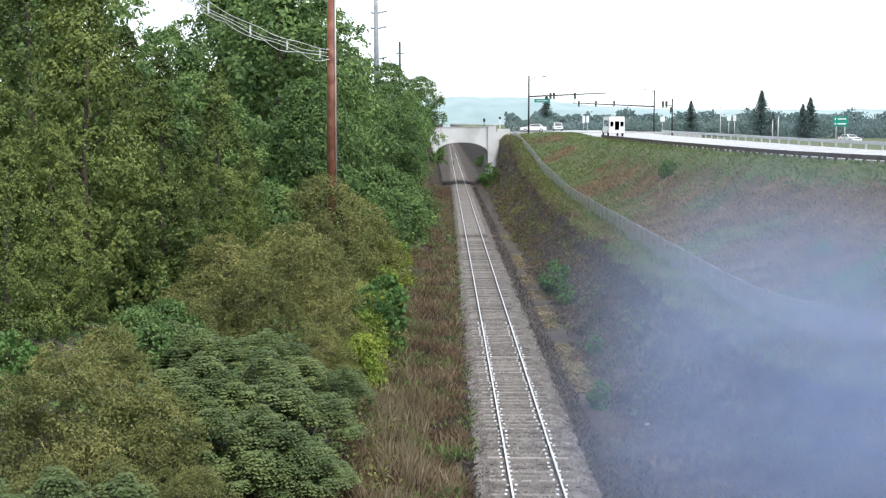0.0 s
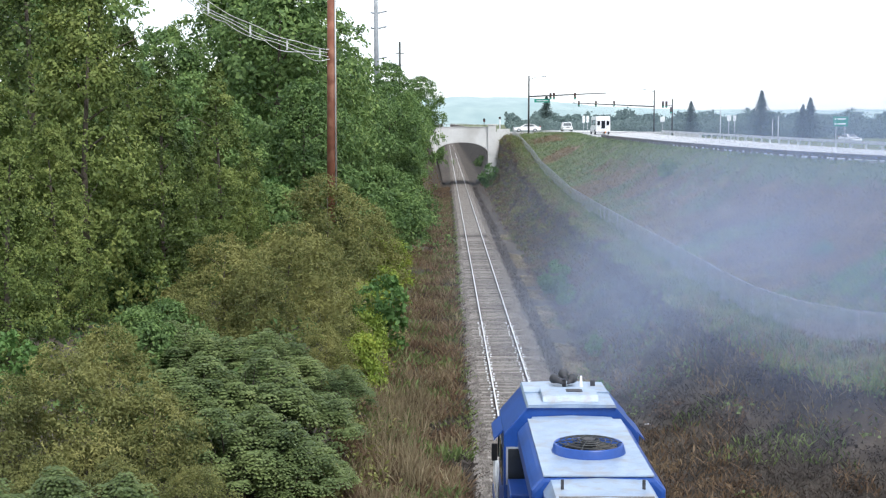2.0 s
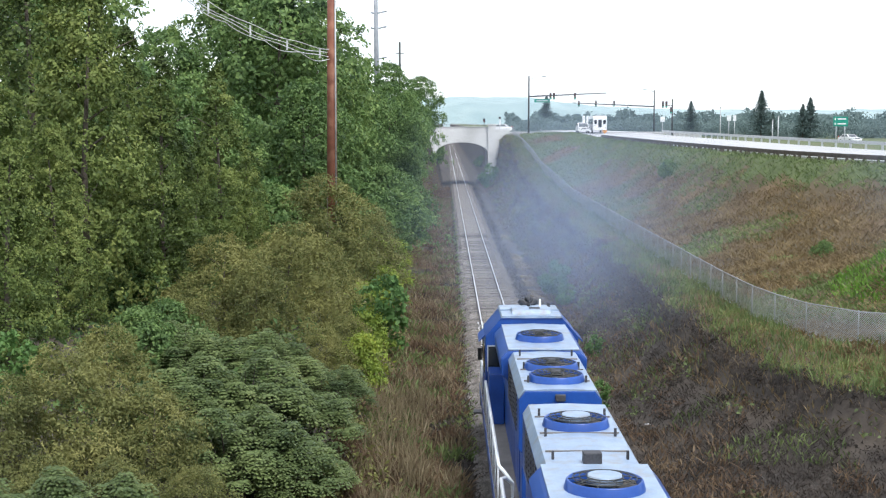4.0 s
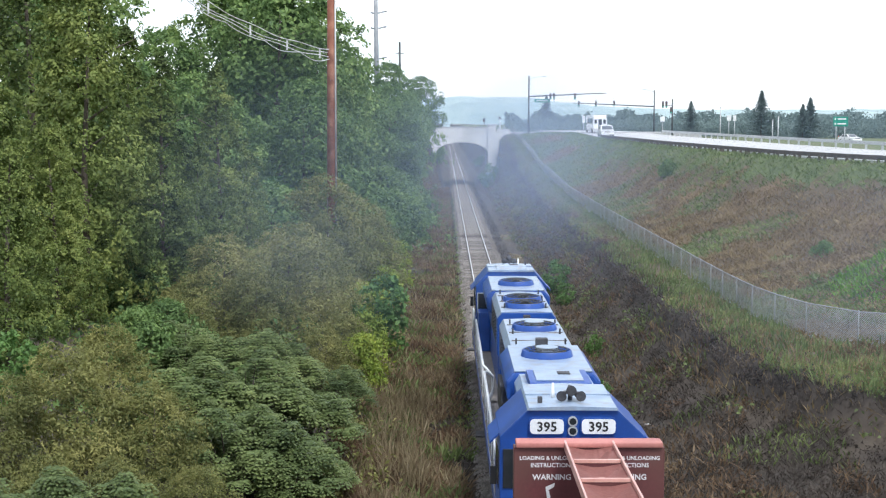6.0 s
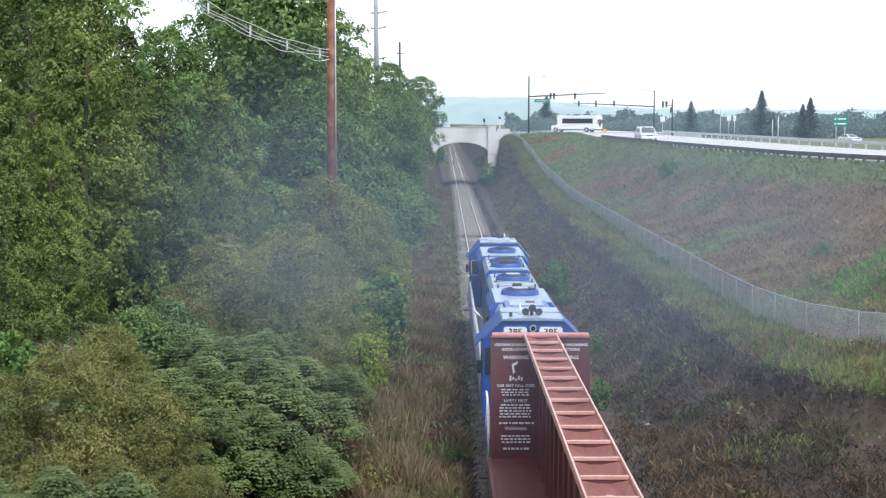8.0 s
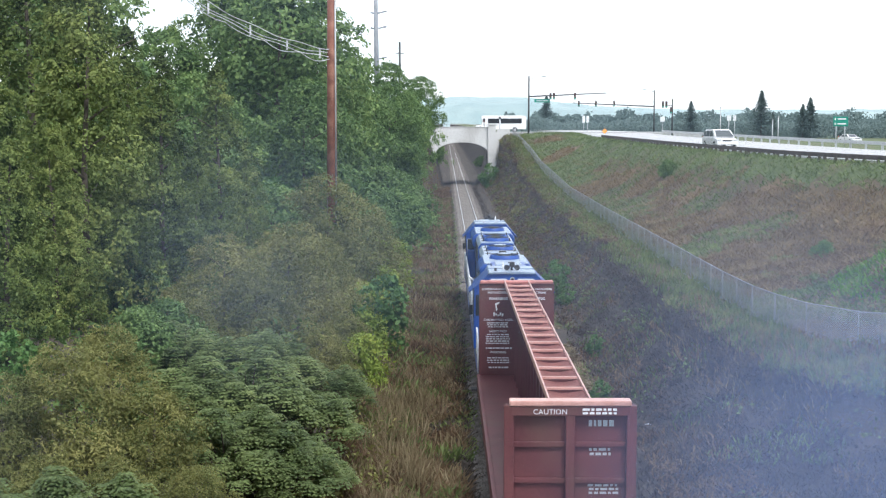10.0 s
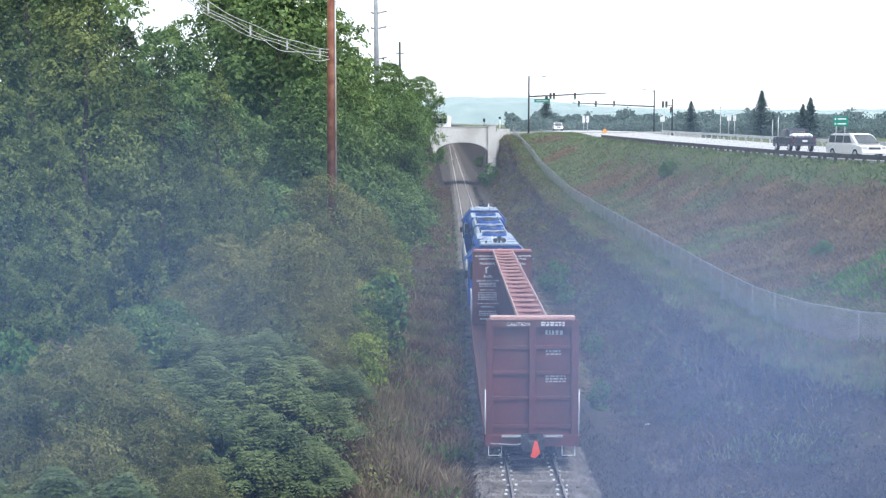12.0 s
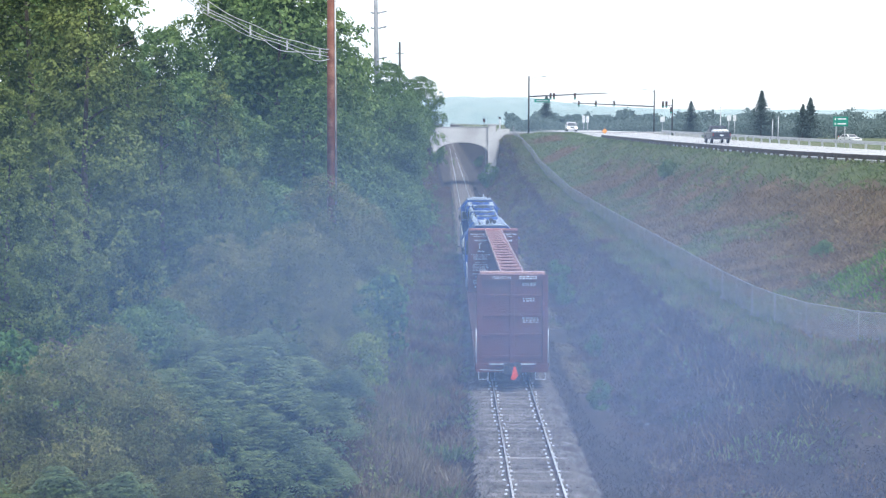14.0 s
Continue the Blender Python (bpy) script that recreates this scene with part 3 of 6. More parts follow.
# ---------------------------------------------------------------- train
def loco(label, hatch, fans, wide, end, half):
    """A four-axle hood locomotive; y runs back from the cab's face."""
    L = thing("locomotive", label, "locomotive", "locomotives of the train")
    P = lambda name, bm, mat, lab="", par=None: part(name, bm, M[mat], par or L, lab)
    P("underframe", box(-1.5, 1.5, -3.0, end + 1.0, 1.15, 1.5, bevel=0.03), "blue")
    P("walkway", box(-1.48, 1.48, -2.95, end + 0.95, 1.504, 1.55), "deck")
    P("fuel_tank", box(-1.3, 1.3, 4.5, 9.0, 0.35, 1.15, bevel=0.2), "grime")
    CL = 2.5
    cab = [(-half, 1.55), (half, 1.55), (half, 4.02), (0.95, 4.60), (-0.95, 4.60), (-half, 4.02)]
    c = P("cab", prism(cab, "y", 0.0, CL, bevel=0.02), "blue")
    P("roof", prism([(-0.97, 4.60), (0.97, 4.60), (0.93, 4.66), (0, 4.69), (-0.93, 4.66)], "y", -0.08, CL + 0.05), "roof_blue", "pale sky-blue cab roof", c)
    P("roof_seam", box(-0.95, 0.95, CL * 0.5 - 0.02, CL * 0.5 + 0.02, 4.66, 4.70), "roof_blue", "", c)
    for sx in (-1, 1):
        P("side_window", box(sx * half - 0.014, sx * half + 0.014, 0.5, 1.95, 2.75, 3.6, bevel=0.01), "glass", "dark cab side window", c)
        P("sun_visor", prism([(sx * half, 4.0), (sx * (half + 0.2), 3.80), (sx * (half + 0.2), 3.76), (sx * half, 3.95)], "y", 0.45, 2.0), "blue", "", c)
        P("rear_window", box(sx * (half - 0.29) - 0.2, sx * (half - 0.29) + 0.2, CL - 0.002, CL + 0.02, 2.95, 3.7, bevel=0.01), "glass", "dark rear cab window", c)
        P("window_frame", box(sx * (half - 0.29) - 0.24, sx * (half - 0.29) + 0.24, CL - 0.006, CL + 0.012, 2.91, 3.74, bevel=0.004), "galv", "", c)
        P("windshield", box(sx * 1.12 - 0.36, sx * 1.12 + 0.36, -0.03, 0.0, 2.9, 3.75, bevel=0.01), "glass", "dark windshield", c)
        P("centre_windshield", box(sx * 0.36 - 0.32, sx * 0.36 + 0.32, -0.03, 0.0, 3.15, 3.72, bevel=0.01), "glass", "dark windshield", c)
        P("mirror", box(sx * (half + 0.12) - 0.07, sx * (half + 0.12) + 0.07, 0.3, 0.35, 2.9, 3.3, bevel=0.01), "black", "", c)
        nb = P("number_board", prism([(sx * 0.55 + math.copysign(0.27, math.cos(a)) + 0.09 * math.cos(a), 4.25 + math.copysign(0.07, math.sin(a)) + 0.09 * math.sin(a)) for a in (math.pi * (2 * k + 1) / 16 for k in range(16))], "y", -0.07, 0.0), "white", "white rounded number board", c)
        P("board_rim", prism([(sx * 0.55 + math.copysign(0.285, math.cos(a)) + 0.1 * math.cos(a), 4.25 + math.copysign(0.085, math.sin(a)) + 0.1 * math.sin(a)) for a in (math.pi * (2 * k + 1) / 16 for k in range(16))], "y", -0.05, 0.0), "blue", "", nb)
    for z in (4.15, 4.36):
        hl = P("headlight", tube([(0, -0.08, z), (0, 0.0, z)], 0.105, seg=16), "galv", "round chrome headlight", c)
        P("lens", tube([(0, -0.084, z), (0, -0.079, z)], 0.075, seg=14), "glass", "", hl)
    # horn: three trumpets on a stem
    b = tube([(0, 0.62, 4.66), (0, 0.62, 4.84)], 0.05)
    for k in (-1, 0, 1):
        z = 4.82 + (0.12 if k == 0 else 0)
        b = tube([(k * 0.07, 0.85, z), (k * 0.17, 0.5, z), (k * 0.21, 0.34, z)], 0.035, b, 12, 0.115)
    P("horn", b, "grime", "three-trumpet air horn")
    P("antenna", tube([(-0.35, 0.95, 4.66), (-0.35, 0.95, 4.78), (-0.35, 0.95, 5.0)], 0.06, None, 8, 0.02), "white")
    P("roof_stub", box(-0.72, -0.62, 0.35, 0.45, 4.64, 4.80), "grime")
    # short nose and long hood
    P("nose", prism([(-0.95, 1.55), (0.95, 1.55), (0.95, 2.75), (0.7, 2.95), (-0.7, 2.95), (-0.95, 2.75)], "y", -1.7, -0.002, bevel=0.03), "blue")
    hood = [(-0.90, 1.55), (0.90, 1.55), (0.90, 2.9), (0.98, 3.0), (0.98, 4.18), (0.82, 4.38), (-0.82, 4.38), (-0.98, 4.18), (-0.98, 3.0), (-0.90, 2.9)]
    h = P("long_hood", prism(hood, "y", CL + 0.004, end, bevel=0.02), "blue")
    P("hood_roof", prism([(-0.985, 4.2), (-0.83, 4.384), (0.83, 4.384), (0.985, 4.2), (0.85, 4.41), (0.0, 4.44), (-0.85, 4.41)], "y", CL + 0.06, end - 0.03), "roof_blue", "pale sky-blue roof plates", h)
    for d in np.arange(wide[1] + 1.2, end - 0.4, 1.55):
        P("roof_seam", box(-0.8, 0.8, d - 0.015, d + 0.015, 4.415, 4.446), "deck", "", h)
    for k in np.arange(wide[1] + 0.3, end - 1.4, 0.72):
        for sx in (-1, 1):
            P("hood_door", box(sx * 0.91 - 0.012, sx * 0.91 + 0.012, k, k + 0.66, 1.75, 3.1, bevel=0.008), "blue", "", h)
            for z in np.arange(3.25, 4.1, 0.12):
                P("louver", box(sx * 0.985 - 0.015, sx * 0.985 + 0.015, k + 0.04, k + 0.62, z, z + 0.06), "grime", "", h)
    # flared housing with rounded shoulders
    f = [(-0.9, 3.5), (0.9, 3.5), (1.17, 3.78), (1.2, 4.22), (0.98, 4.46), (-0.98, 4.46), (-1.2, 4.22), (-1.17, 3.78)]
    fl = P("flared_housing", prism(f, "y", wide[0], wide[1], bevel=0.09), "blue", "", h)
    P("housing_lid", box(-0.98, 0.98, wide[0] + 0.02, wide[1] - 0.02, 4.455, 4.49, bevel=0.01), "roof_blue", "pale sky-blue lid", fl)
    if hatch:
        b = prism([(hatch[0], 4.42), (hatch[1], 4.42), (hatch[1] - 0.35, 4.62), (hatch[0] + 0.3, 4.62)], "x", -0.72, 0.72)
        ac = P("roof_box", b, "blue", "blue air-conditioner housing")
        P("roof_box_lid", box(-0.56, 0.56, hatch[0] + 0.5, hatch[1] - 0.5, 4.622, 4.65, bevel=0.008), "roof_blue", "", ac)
        P("vent", box(0.0, 0.3, hatch[0] + 1.2, hatch[0] + 1.55, 4.65, 4.67), "grime", "", ac)
    else:
        b = prism([(1.15, 4.68), (2.3, 4.68), (2.2, 4.80), (1.25, 4.80)], "x", -0.6, 0.6)
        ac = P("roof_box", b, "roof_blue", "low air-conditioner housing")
        P("vent", box(-0.3, 0.05, 1.55, 1.8, 4.80, 4.82), "grime", "", ac)
    for d in fans:
        top = 4.49 if wide[0] < d < wide[1] else 4.425
        # an open drum with a dark well, blades and a domed wire guard
        b = bmesh.new()
        prof = ((0.70, 0.0), (0.66, 0.15), (0.645, 0.17), (0.62, 0.165), (0.60, 0.02))
        rings = [[b.verts.new((r * math.cos(q), d + r * math.sin(q), top + z)) for q in (2 * math.pi * k / 32 for k in range(32))] for r, z in prof]
        for r0, r1 in zip(rings, rings[1:]):
            for k in range(32):
                b.faces.new((r0[k], r0[(k + 1) % 32], r1[(k + 1) % 32], r1[k])).smooth = True
        fan = P("fan", b, "blue", "round roof fan with a wire grille")
        P("well", tube([(0, d, top + 0.004), (0, d, top + 0.012)], 0.61, seg=28), "grime", "dark fan well", fan)
        for k in range(8):
            a = 2 * math.pi * k / 8
            b = bmesh.new()
            b.faces.new([b.verts.new((math.cos(a + w) * r, d + math.sin(a + w) * r, top + z)) for w, r, z in ((0, 0.15, 0.08), (-0.1, 0.57, 0.05), (0.38, 0.57, 0.10), (0.5, 0.15, 0.11))])
            bmesh.ops.solidify(b, geom=b.faces[:], thickness=0.008)
            P("fan_blade", b, "deck", "", fan)
        b = bmesh.new()
        for k in range(10):
            a = math.pi * 2 * k / 10
            tube([(r * math.cos(a), d + r * math.sin(a), top + z) for r, z in ((0.12, 0.23), (0.42, 0.21), (0.63, 0.165))], 0.010, b, 4)
        for r, z in ((0.2, 0.228), (0.32, 0.219), (0.44, 0.208), (0.55, 0.185)):
            tube([(r * math.cos(2 * math.pi * k / 20), d + r * math.sin(2 * math.pi * k / 20), top + z) for k in range(21)], 0.011, b, 4)
        P("wire_guard", b, "dark_steel", "", fan)["kind"] = "stuff"
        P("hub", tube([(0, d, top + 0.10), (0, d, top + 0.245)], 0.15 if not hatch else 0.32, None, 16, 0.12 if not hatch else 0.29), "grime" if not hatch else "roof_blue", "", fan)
    if hatch:
        P("exhaust_pipe", box(-0.17, 0.17, wide[1] + 0.15, wide[1] + 0.45, 4.42, 4.64, bevel=0.02), "grime", "sooty exhaust stack")
    for sx in (-0.7, 0.7):
        for d in np.arange(wide[1] + 0.6, end - 0.3, 1.9):
            P("lifting_eye", box(sx - 0.025, sx + 0.025, d, d + 0.05, 4.40, 4.58), "grime", "", h)
    for z in (3.5, 4.0):
        P("grab_iron", tube([(-0.55, end, z), (-0.55, end + 0.09, z), (-0.05, end + 0.09, z), (-0.05, end, z)], 0.022), "white", "white grab iron", h)
    P("end_light", box(-0.12, 0.12, end, end + 0.1, 4.16, 4.32, bevel=0.02), "grime", "", h)
    # side boxes on the walkway
    P("battery_box", box(-1.38, -0.92, CL + 0.2, CL + 1.5, 1.55, 3.1, bevel=0.03), "blue")
    P("battery_box", box(0.92, 1.38, CL + 0.2, CL + 1.5, 1.55, 3.1, bevel=0.03), "blue")
    P("air_filter_box", box(-1.25, -0.9, wide[1] - 2.0, wide[1] - 0.1, 2.9, 3.7, bevel=0.05), "grime")
    # hand rails
    for sx in (-1.45, 1.45):
        run = [(sx, CL + 0.1, 1.6), (sx, CL + 0.1, 2.55), (sx, CL + 0.3, 2.65), (sx, end + 0.2, 2.65), (sx * 0.93, end + 0.5, 2.60), (sx * 0.8, end + 0.75, 2.4), (sx * 0.8, end + 0.85, 1.9), (sx, end + 0.9, 1.2)]
        P("hand_rail", tube(run, 0.045), "white", "white hand rail")
        for d in np.arange(CL + 1.7, end, 1.75):
            P("stanchion", tube([(sx, d, 1.5), (sx, d, 2.65)], 0.02), "white")
        P("hand_rail", tube([(sx, -0.6, 1.5), (sx, -0.6, 2.5), (sx, -1.6, 2.5), (sx, -2.6, 2.35), (sx, -2.85, 1.9), (sx, -2.9, 0.7)], 0.036), "white", "white hand rail")
        for d in (-2.0, -1.2):
            P("stanchion", tube([(sx, d, 1.5), (sx, d, 2.5)], 0.02), "white")
        for e in (-2.95, end + 0.95):
            P("step", box(sx - 0.25, sx + 0.25, e - 0.25, e + 0.25, 0.45, 0.5), "grime")
    for e in (-3.0, end + 1.0):
        P("coupler", box(-0.16, 0.16, e - 0.45, e + 0.45, 0.72, 1.02, bevel=0.05), "grime")
        P("end_rail", tube([(-0.7, e, 1.5), (-0.7, e, 2.4), (0.7, e, 2.4), (0.7, e, 1.5)], 0.022), "white")
    trucks(L, (0.3, end - 2.2), 2.75)
    return L


AXLES = []


def trucks(L, centres, base):
    wheel = None
    for c in centres:
        tr = part("truck", box(-1.08, 1.08, c - base / 2 - 0.5, c + base / 2 + 0.5, 0.38, 0.75, bevel=0.06), M["grime"], L, "dark cast-steel truck")
        for d in (-base / 2, base / 2):
            if wheel is None:
                b = tube([(-1.0, 0, 0), (1.0, 0, 0)], 0.08, seg=10)
                for sx in (-0.755, 0.755):
                    tube([(sx - 0.065, 0, 0), (sx + 0.065, 0, 0)], 0.46, b, 28)
                    box(sx - 0.08, sx + 0.08, -0.04, 0.04, -0.4, 0.4, b)
                wheel = mesh_of("wheelset", b, M["grime"])
            w = new("wheelset", wheel)
            w.parent, w.location = L, (0, c + d, 0.46)
            AXLES.append((w, c + d))


def flat_text(body, size, x, y, z, mat, parent, facing=1, bold=0.0, name="lettering"):
    """Raised letters on a face that looks along -y (facing 1) with x to the right."""
    cu = bpy.data.curves.new(name, "FONT")
    cu.body, cu.size, cu.extrude, cu.align_x, cu.offset = body, size, 0.002, "CENTER", bold
    cu.resolution_u = 2
    tmp = new("tmp_text", cu)
    bpy.context.view_layer.update()
    me = bpy.data.meshes.new_from_object(tmp.evaluated_get(bpy.context.evaluated_depsgraph_get()))
    bpy.data.objects.remove(tmp)
    me.materials.clear()
    me.materials.append(mat)
    ob = new(name, me)
    ob.parent = parent
    ob.matrix_basis = pose(x, y, z, 90, 0, 0 if facing > 0 else 180)
    return ob


def bars(rng, x, w, y, z, n, h, gap, mat, parent):
    """Lines of small unreadable writing as plain bars."""
    for k in range(n):
        b = bmesh.new()
        cur = x - w / 2 + rng.uniform(0, 0.06)
        while cur < x + w / 2 - 0.05:
            e = min(cur + rng.uniform(0.05, 0.16), x + w / 2)
            box(cur, e, y - 0.003, y, z - k * gap - h, z - k * gap, b)
            cur = e + 0.035
        part("writing", b, mat, parent)["kind"] = "stuff"


CAR = 22.25


def centre_beam_car():
    """A centre-beam flat car; y = 0 at the leading bulkhead, the rear one at -CAR."""
    C = thing("centre_beam_flatcar", "empty maroon centre-beam lumber flatcar with faded red top chord", "freight car")
    P = lambda name, bm, mat, lab="", par=None: part(name, bm, M[mat], par or C, lab)
    rng = random.Random(8)
    TOP = 4.70
    P("floor", box(-1.42, 1.42, -CAR, 0.0, 0.98, 1.10, bevel=0.01), "maroon", "worn maroon steel floor")
    for sx in (-1, 1):
        P("side_sill", box(sx * 1.44 - 0.06, sx * 1.44 + 0.06, -CAR, 0, 0.62, 1.14, bevel=0.02), "maroon")
    P("centre_sill", box(-0.35, 0.35, -CAR - 0.9, 0.9, 0.62, 0.98), "grime")
    # leading bulkhead, its inner face written over
    fb = P("bulkhead", box(-1.42, 1.42, 0.0, 0.30, 0.8, TOP - 0.1, bevel=0.02), "maroon", "maroon bulkhead with white loading instructions")
    P("top_rail", box(-1.38, 1.38, -0.06, 0.36, TOP - 0.1, TOP, bevel=0.03), "pink", "faded red top rail", fb)
    # rear bulkhead with frame posts and recessed sheets
    rb = P("bulkhead", box(-1.40, 1.40, -CAR - 0.10, -CAR, 0.95, TOP - 0.12), "maroon", "maroon end bulkhead with ribs")
    for x0, x1 in ((-1.44, -1.22), (-0.10, 0.10), (1.22, 1.44)):
        P("rib", box(x0, x1, -CAR - 0.26, -CAR - 0.10, 0.85, TOP - 0.12, bevel=0.02), "maroon", "", rb)
    for z in (1.15, 2.05, 2.85, 3.65):
        P("cross_rib", box(-1.22, 1.22, -CAR - 0.17, -CAR - 0.10, z, z + 0.12, bevel=0.02), "maroon", "", rb)
    P("header", box(-1.30, 1.30, -CAR - 0.27, -CAR - 0.10, TOP - 0.34, TOP - 0.12, bevel=0.02), "maroon", "", rb)
    P("top_rail", box(-1.32, 1.32, -CAR - 0.30, -CAR + 0.06, TOP - 0.12, TOP, bevel=0.03), "pale_rail", "pale worn top rail", rb)
    P("end_sill", box(-1.46, 1.46, -CAR - 0.3, -CAR + 0.1, 0.6, 0.95, bevel=0.02), "maroon", "", rb)
    flat_text("CAUTION", 0.165, -0.44, -CAR - 0.273, TOP - 0.30, M["white"], rb)
    bars(rng, 0.62, 0.75, -CAR - 0.272, TOP - 0.17, 2, 0.05, 0.08, M["white"], rb)
    bars(rng, 0.68, 0.55, -CAR - 0.103, TOP - 0.46, 1, 0.14, 0.2, M["galv"], rb)
    bars(rng, 0.65, 0.5, -CAR - 0.103, 3.62, 2, 0.06, 0.1, M["galv"], rb)
    bars(rng, 0.72, 0.7, -CAR - 0.103, 2.82, 3, 0.05, 0.085, M["galv"], rb)
    # writing on the leading bulkhead
    W, y = M["white"], -0.003
    for cx in (-0.70, 0.72):
        flat_text("LOADING & UNLOADING", 0.105, cx, y, 4.36, W, fb, bold=0.002)
        flat_text("INSTRUCTIONS", 0.115, cx, y, 4.22, W, fb, bold=0.002)
        flat_text("WARNING", 0.15, cx, y, 3.98, W, fb, bold=0.003)
        flat_text("CAR MAY FALL OVER", 0.115, cx, y, 3.18, W, fb, bold=0.002)
        bars(rng, cx, 0.85, y, 3.12, 3, 0.04, 0.075, W, fb)
        flat_text("SAFETY FIRST", 0.115, cx, y, 2.74, W, fb, bold=0.002)
        bars(rng, cx, 0.95, y, 2.68, 5, 0.045, 0.085, W, fb)
        bars(rng, cx, 1.05, y, 2.16, 1, 0.055, 0.1, W, fb)
        flat_text("WARNING", 0.13, cx, y, 1.93, W, fb, bold=0.002)
        bars(rng, cx, 0.85, y, 1.78, 3, 0.045, 0.09, W, fb)
        bars(rng, cx, 0.8, y, 1.42, 1, 0.06, 0.09, W, fb)
    # the tipping-car pictogram, plain pieces
    b = prism([(-0.82, 3.84), (-0.64, 3.92), (-0.66, 3.84), (-0.76, 3.78), (-0.72, 3.62), (-0.78, 3.54)], "y", -0.004, 0.0)
    for k in range(5):
        box(-0.88 + k * 0.08, -0.82 + k * 0.08, -0.004, 0, 3.36 + 0.03 * (k % 2), 3.50 - 0.04 * (k % 3), b)
    part("pictogram", b, W, fb)["kind"] = "stuff"
    # centre beam: web, posts, top chord like a ladder
    P("web", box(-0.035, 0.035, -CAR, 0, 1.10, TOP - 0.45), "maroon", "maroon centre web")
    n = 17
    pitch = CAR / n
    for k in range(n + 1):
        yk = -CAR + k * pitch
        if 0 < k < n:
            b = prism([(-0.42, TOP - 0.07), (0.42, TOP - 0.07), (0.42, TOP - 0.3), (0.10, TOP - 0.75), (0.14, 1.1), (-0.14, 1.1), (-0.10, TOP - 0.75), (-0.42, TOP - 0.3)], "y", yk - 0.02, yk + 0.02)
            P("post", b, "maroon")
        P("rung", box(-0.42, 0.42, yk - 0.035, yk + 0.035, TOP - 0.07, TOP - 0.005, bevel=0.008), "pale_rail", "pale faded red rung")
        if k < n:
            b = bmesh.new()
            ya, yb = yk + 0.05, yk + pitch - 0.05
            ym = (ya + yb) / 2
            za, zb = TOP - 0.06, TOP - 0.13
            vs = [b.verts.new(c) for c in ((-0.43, ya, za), (-0.16, ya, za - 0.05), (0.16, ya, za - 0.05), (0.43, ya, za), (-0.43, yb, zb + 0.06), (-0.10, yb, zb), (0.10, yb, zb), (0.43, yb, zb + 0.06), (-0.10, ym, TOP - 0.17), (0.10, ym, TOP - 0.17))]
            for q in ((0, 1, 8, 4), (1, 2, 9, 8), (2, 3, 7, 9), (4, 8, 5), (8, 9, 6, 5), (9, 7, 6)):
                b.faces.new([vs[i] for i in q])
            bmesh.ops.solidify(b, geom=b.faces[:], thickness=0.012)
            tray = P("chord_plate", b, "tray", "dished faded red plate")
            P("slot", box(-0.05, 0.05, ym - 0.2, ym - 0.08, TOP - 0.158, TOP - 0.140), "pale_rail", "", tray)
    for sx in (-1, 1):
        P("top_chord", box(sx * 0.45 - 0.02, sx * 0.45 + 0.02, -CAR - 0.2, 0.1, TOP - 0.16, TOP + 0.01, bevel=0.01), "pale_rail", "pale faded top chord")
        P("hand_rail", tube([(sx * 1.46, -CAR - 0.28, 1.0), (sx * 1.46, -CAR - 0.28, 2.4)], 0.02), "white", "white ladder rail")
        P("hand_rail", tube([(sx * 1.46, 0.36, 1.0), (sx * 1.46, 0.36, 2.4)], 0.03), "white", "white ladder rail")
        P("sill_step", tube([(sx * 1.35, -CAR - 0.2, 0.62), (sx * 1.35, -CAR - 0.2, 0.3), (sx * 0.95, -CAR - 0.2, 0.3), (sx * 0.95, -CAR - 0.2, 0.62)], 0.02), "white")
    P("cut_lever", tube([(-1.3, -CAR - 0.5, 0.75), (-0.5, -CAR - 0.55, 0.72), (0, -CAR - 0.6, 0.85)], 0.02), "galv")
    P("brake_step", box(-0.95, 0.95, -CAR - 0.45, -CAR - 0.3, 0.93, 0.98), "galv", "grey crossover step")
    P("coupler", box(-0.17, 0.17, -CAR - 1.1, -CAR - 0.3, 0.66, 0.98, bevel=0.06), "grime")
    P("coupler", box(-0.17, 0.17, 0.3, 0.5, 0.66, 0.98, bevel=0.06), "grime")
    P("air_hose", tube([(0.3, -CAR - 0.5, 0.7), (0.34, -CAR - 0.8, 0.45), (0.25, -CAR - 0.95, 0.35)], 0.03), "black")
    # the marker flag hanging at the tail
    b = prism([(0.02, 0.98), (0.10, 0.98), (0.20, 0.62), (0.06, 0.45), (-0.10, 0.48), (-0.03, 0.75)], "y", -CAR - 1.16, -CAR - 1.13)
    P("marker_flag", b, "orange", "bright orange end-of-train flag")
    trucks(C, (-CAR + 2.4, -2.4), 1.75)
    return C


loco_a = loco("blue hood locomotive with pale roof and three fans", None, (6.0, 10.35, 11.95), (3.1, 7.8), 13.2, 1.45)
loco_b = loco("blue hood locomotive coupled cab-last, with number boards", (2.65, 5.0), (7.5, 12.7), (5.2, 9.2), 14.9, 1.55)
for ob in [o for o in loco_b.children_recursive if o.name.startswith("number_board")]:
    box_x = sum(v.co.x for v in ob.data.vertices) / len(ob.data.vertices)
    flat_text("395", 0.29, box_x, -0.075, 4.15, M["black"], ob, bold=0.006, name="road_digits")
car = centre_beam_car()


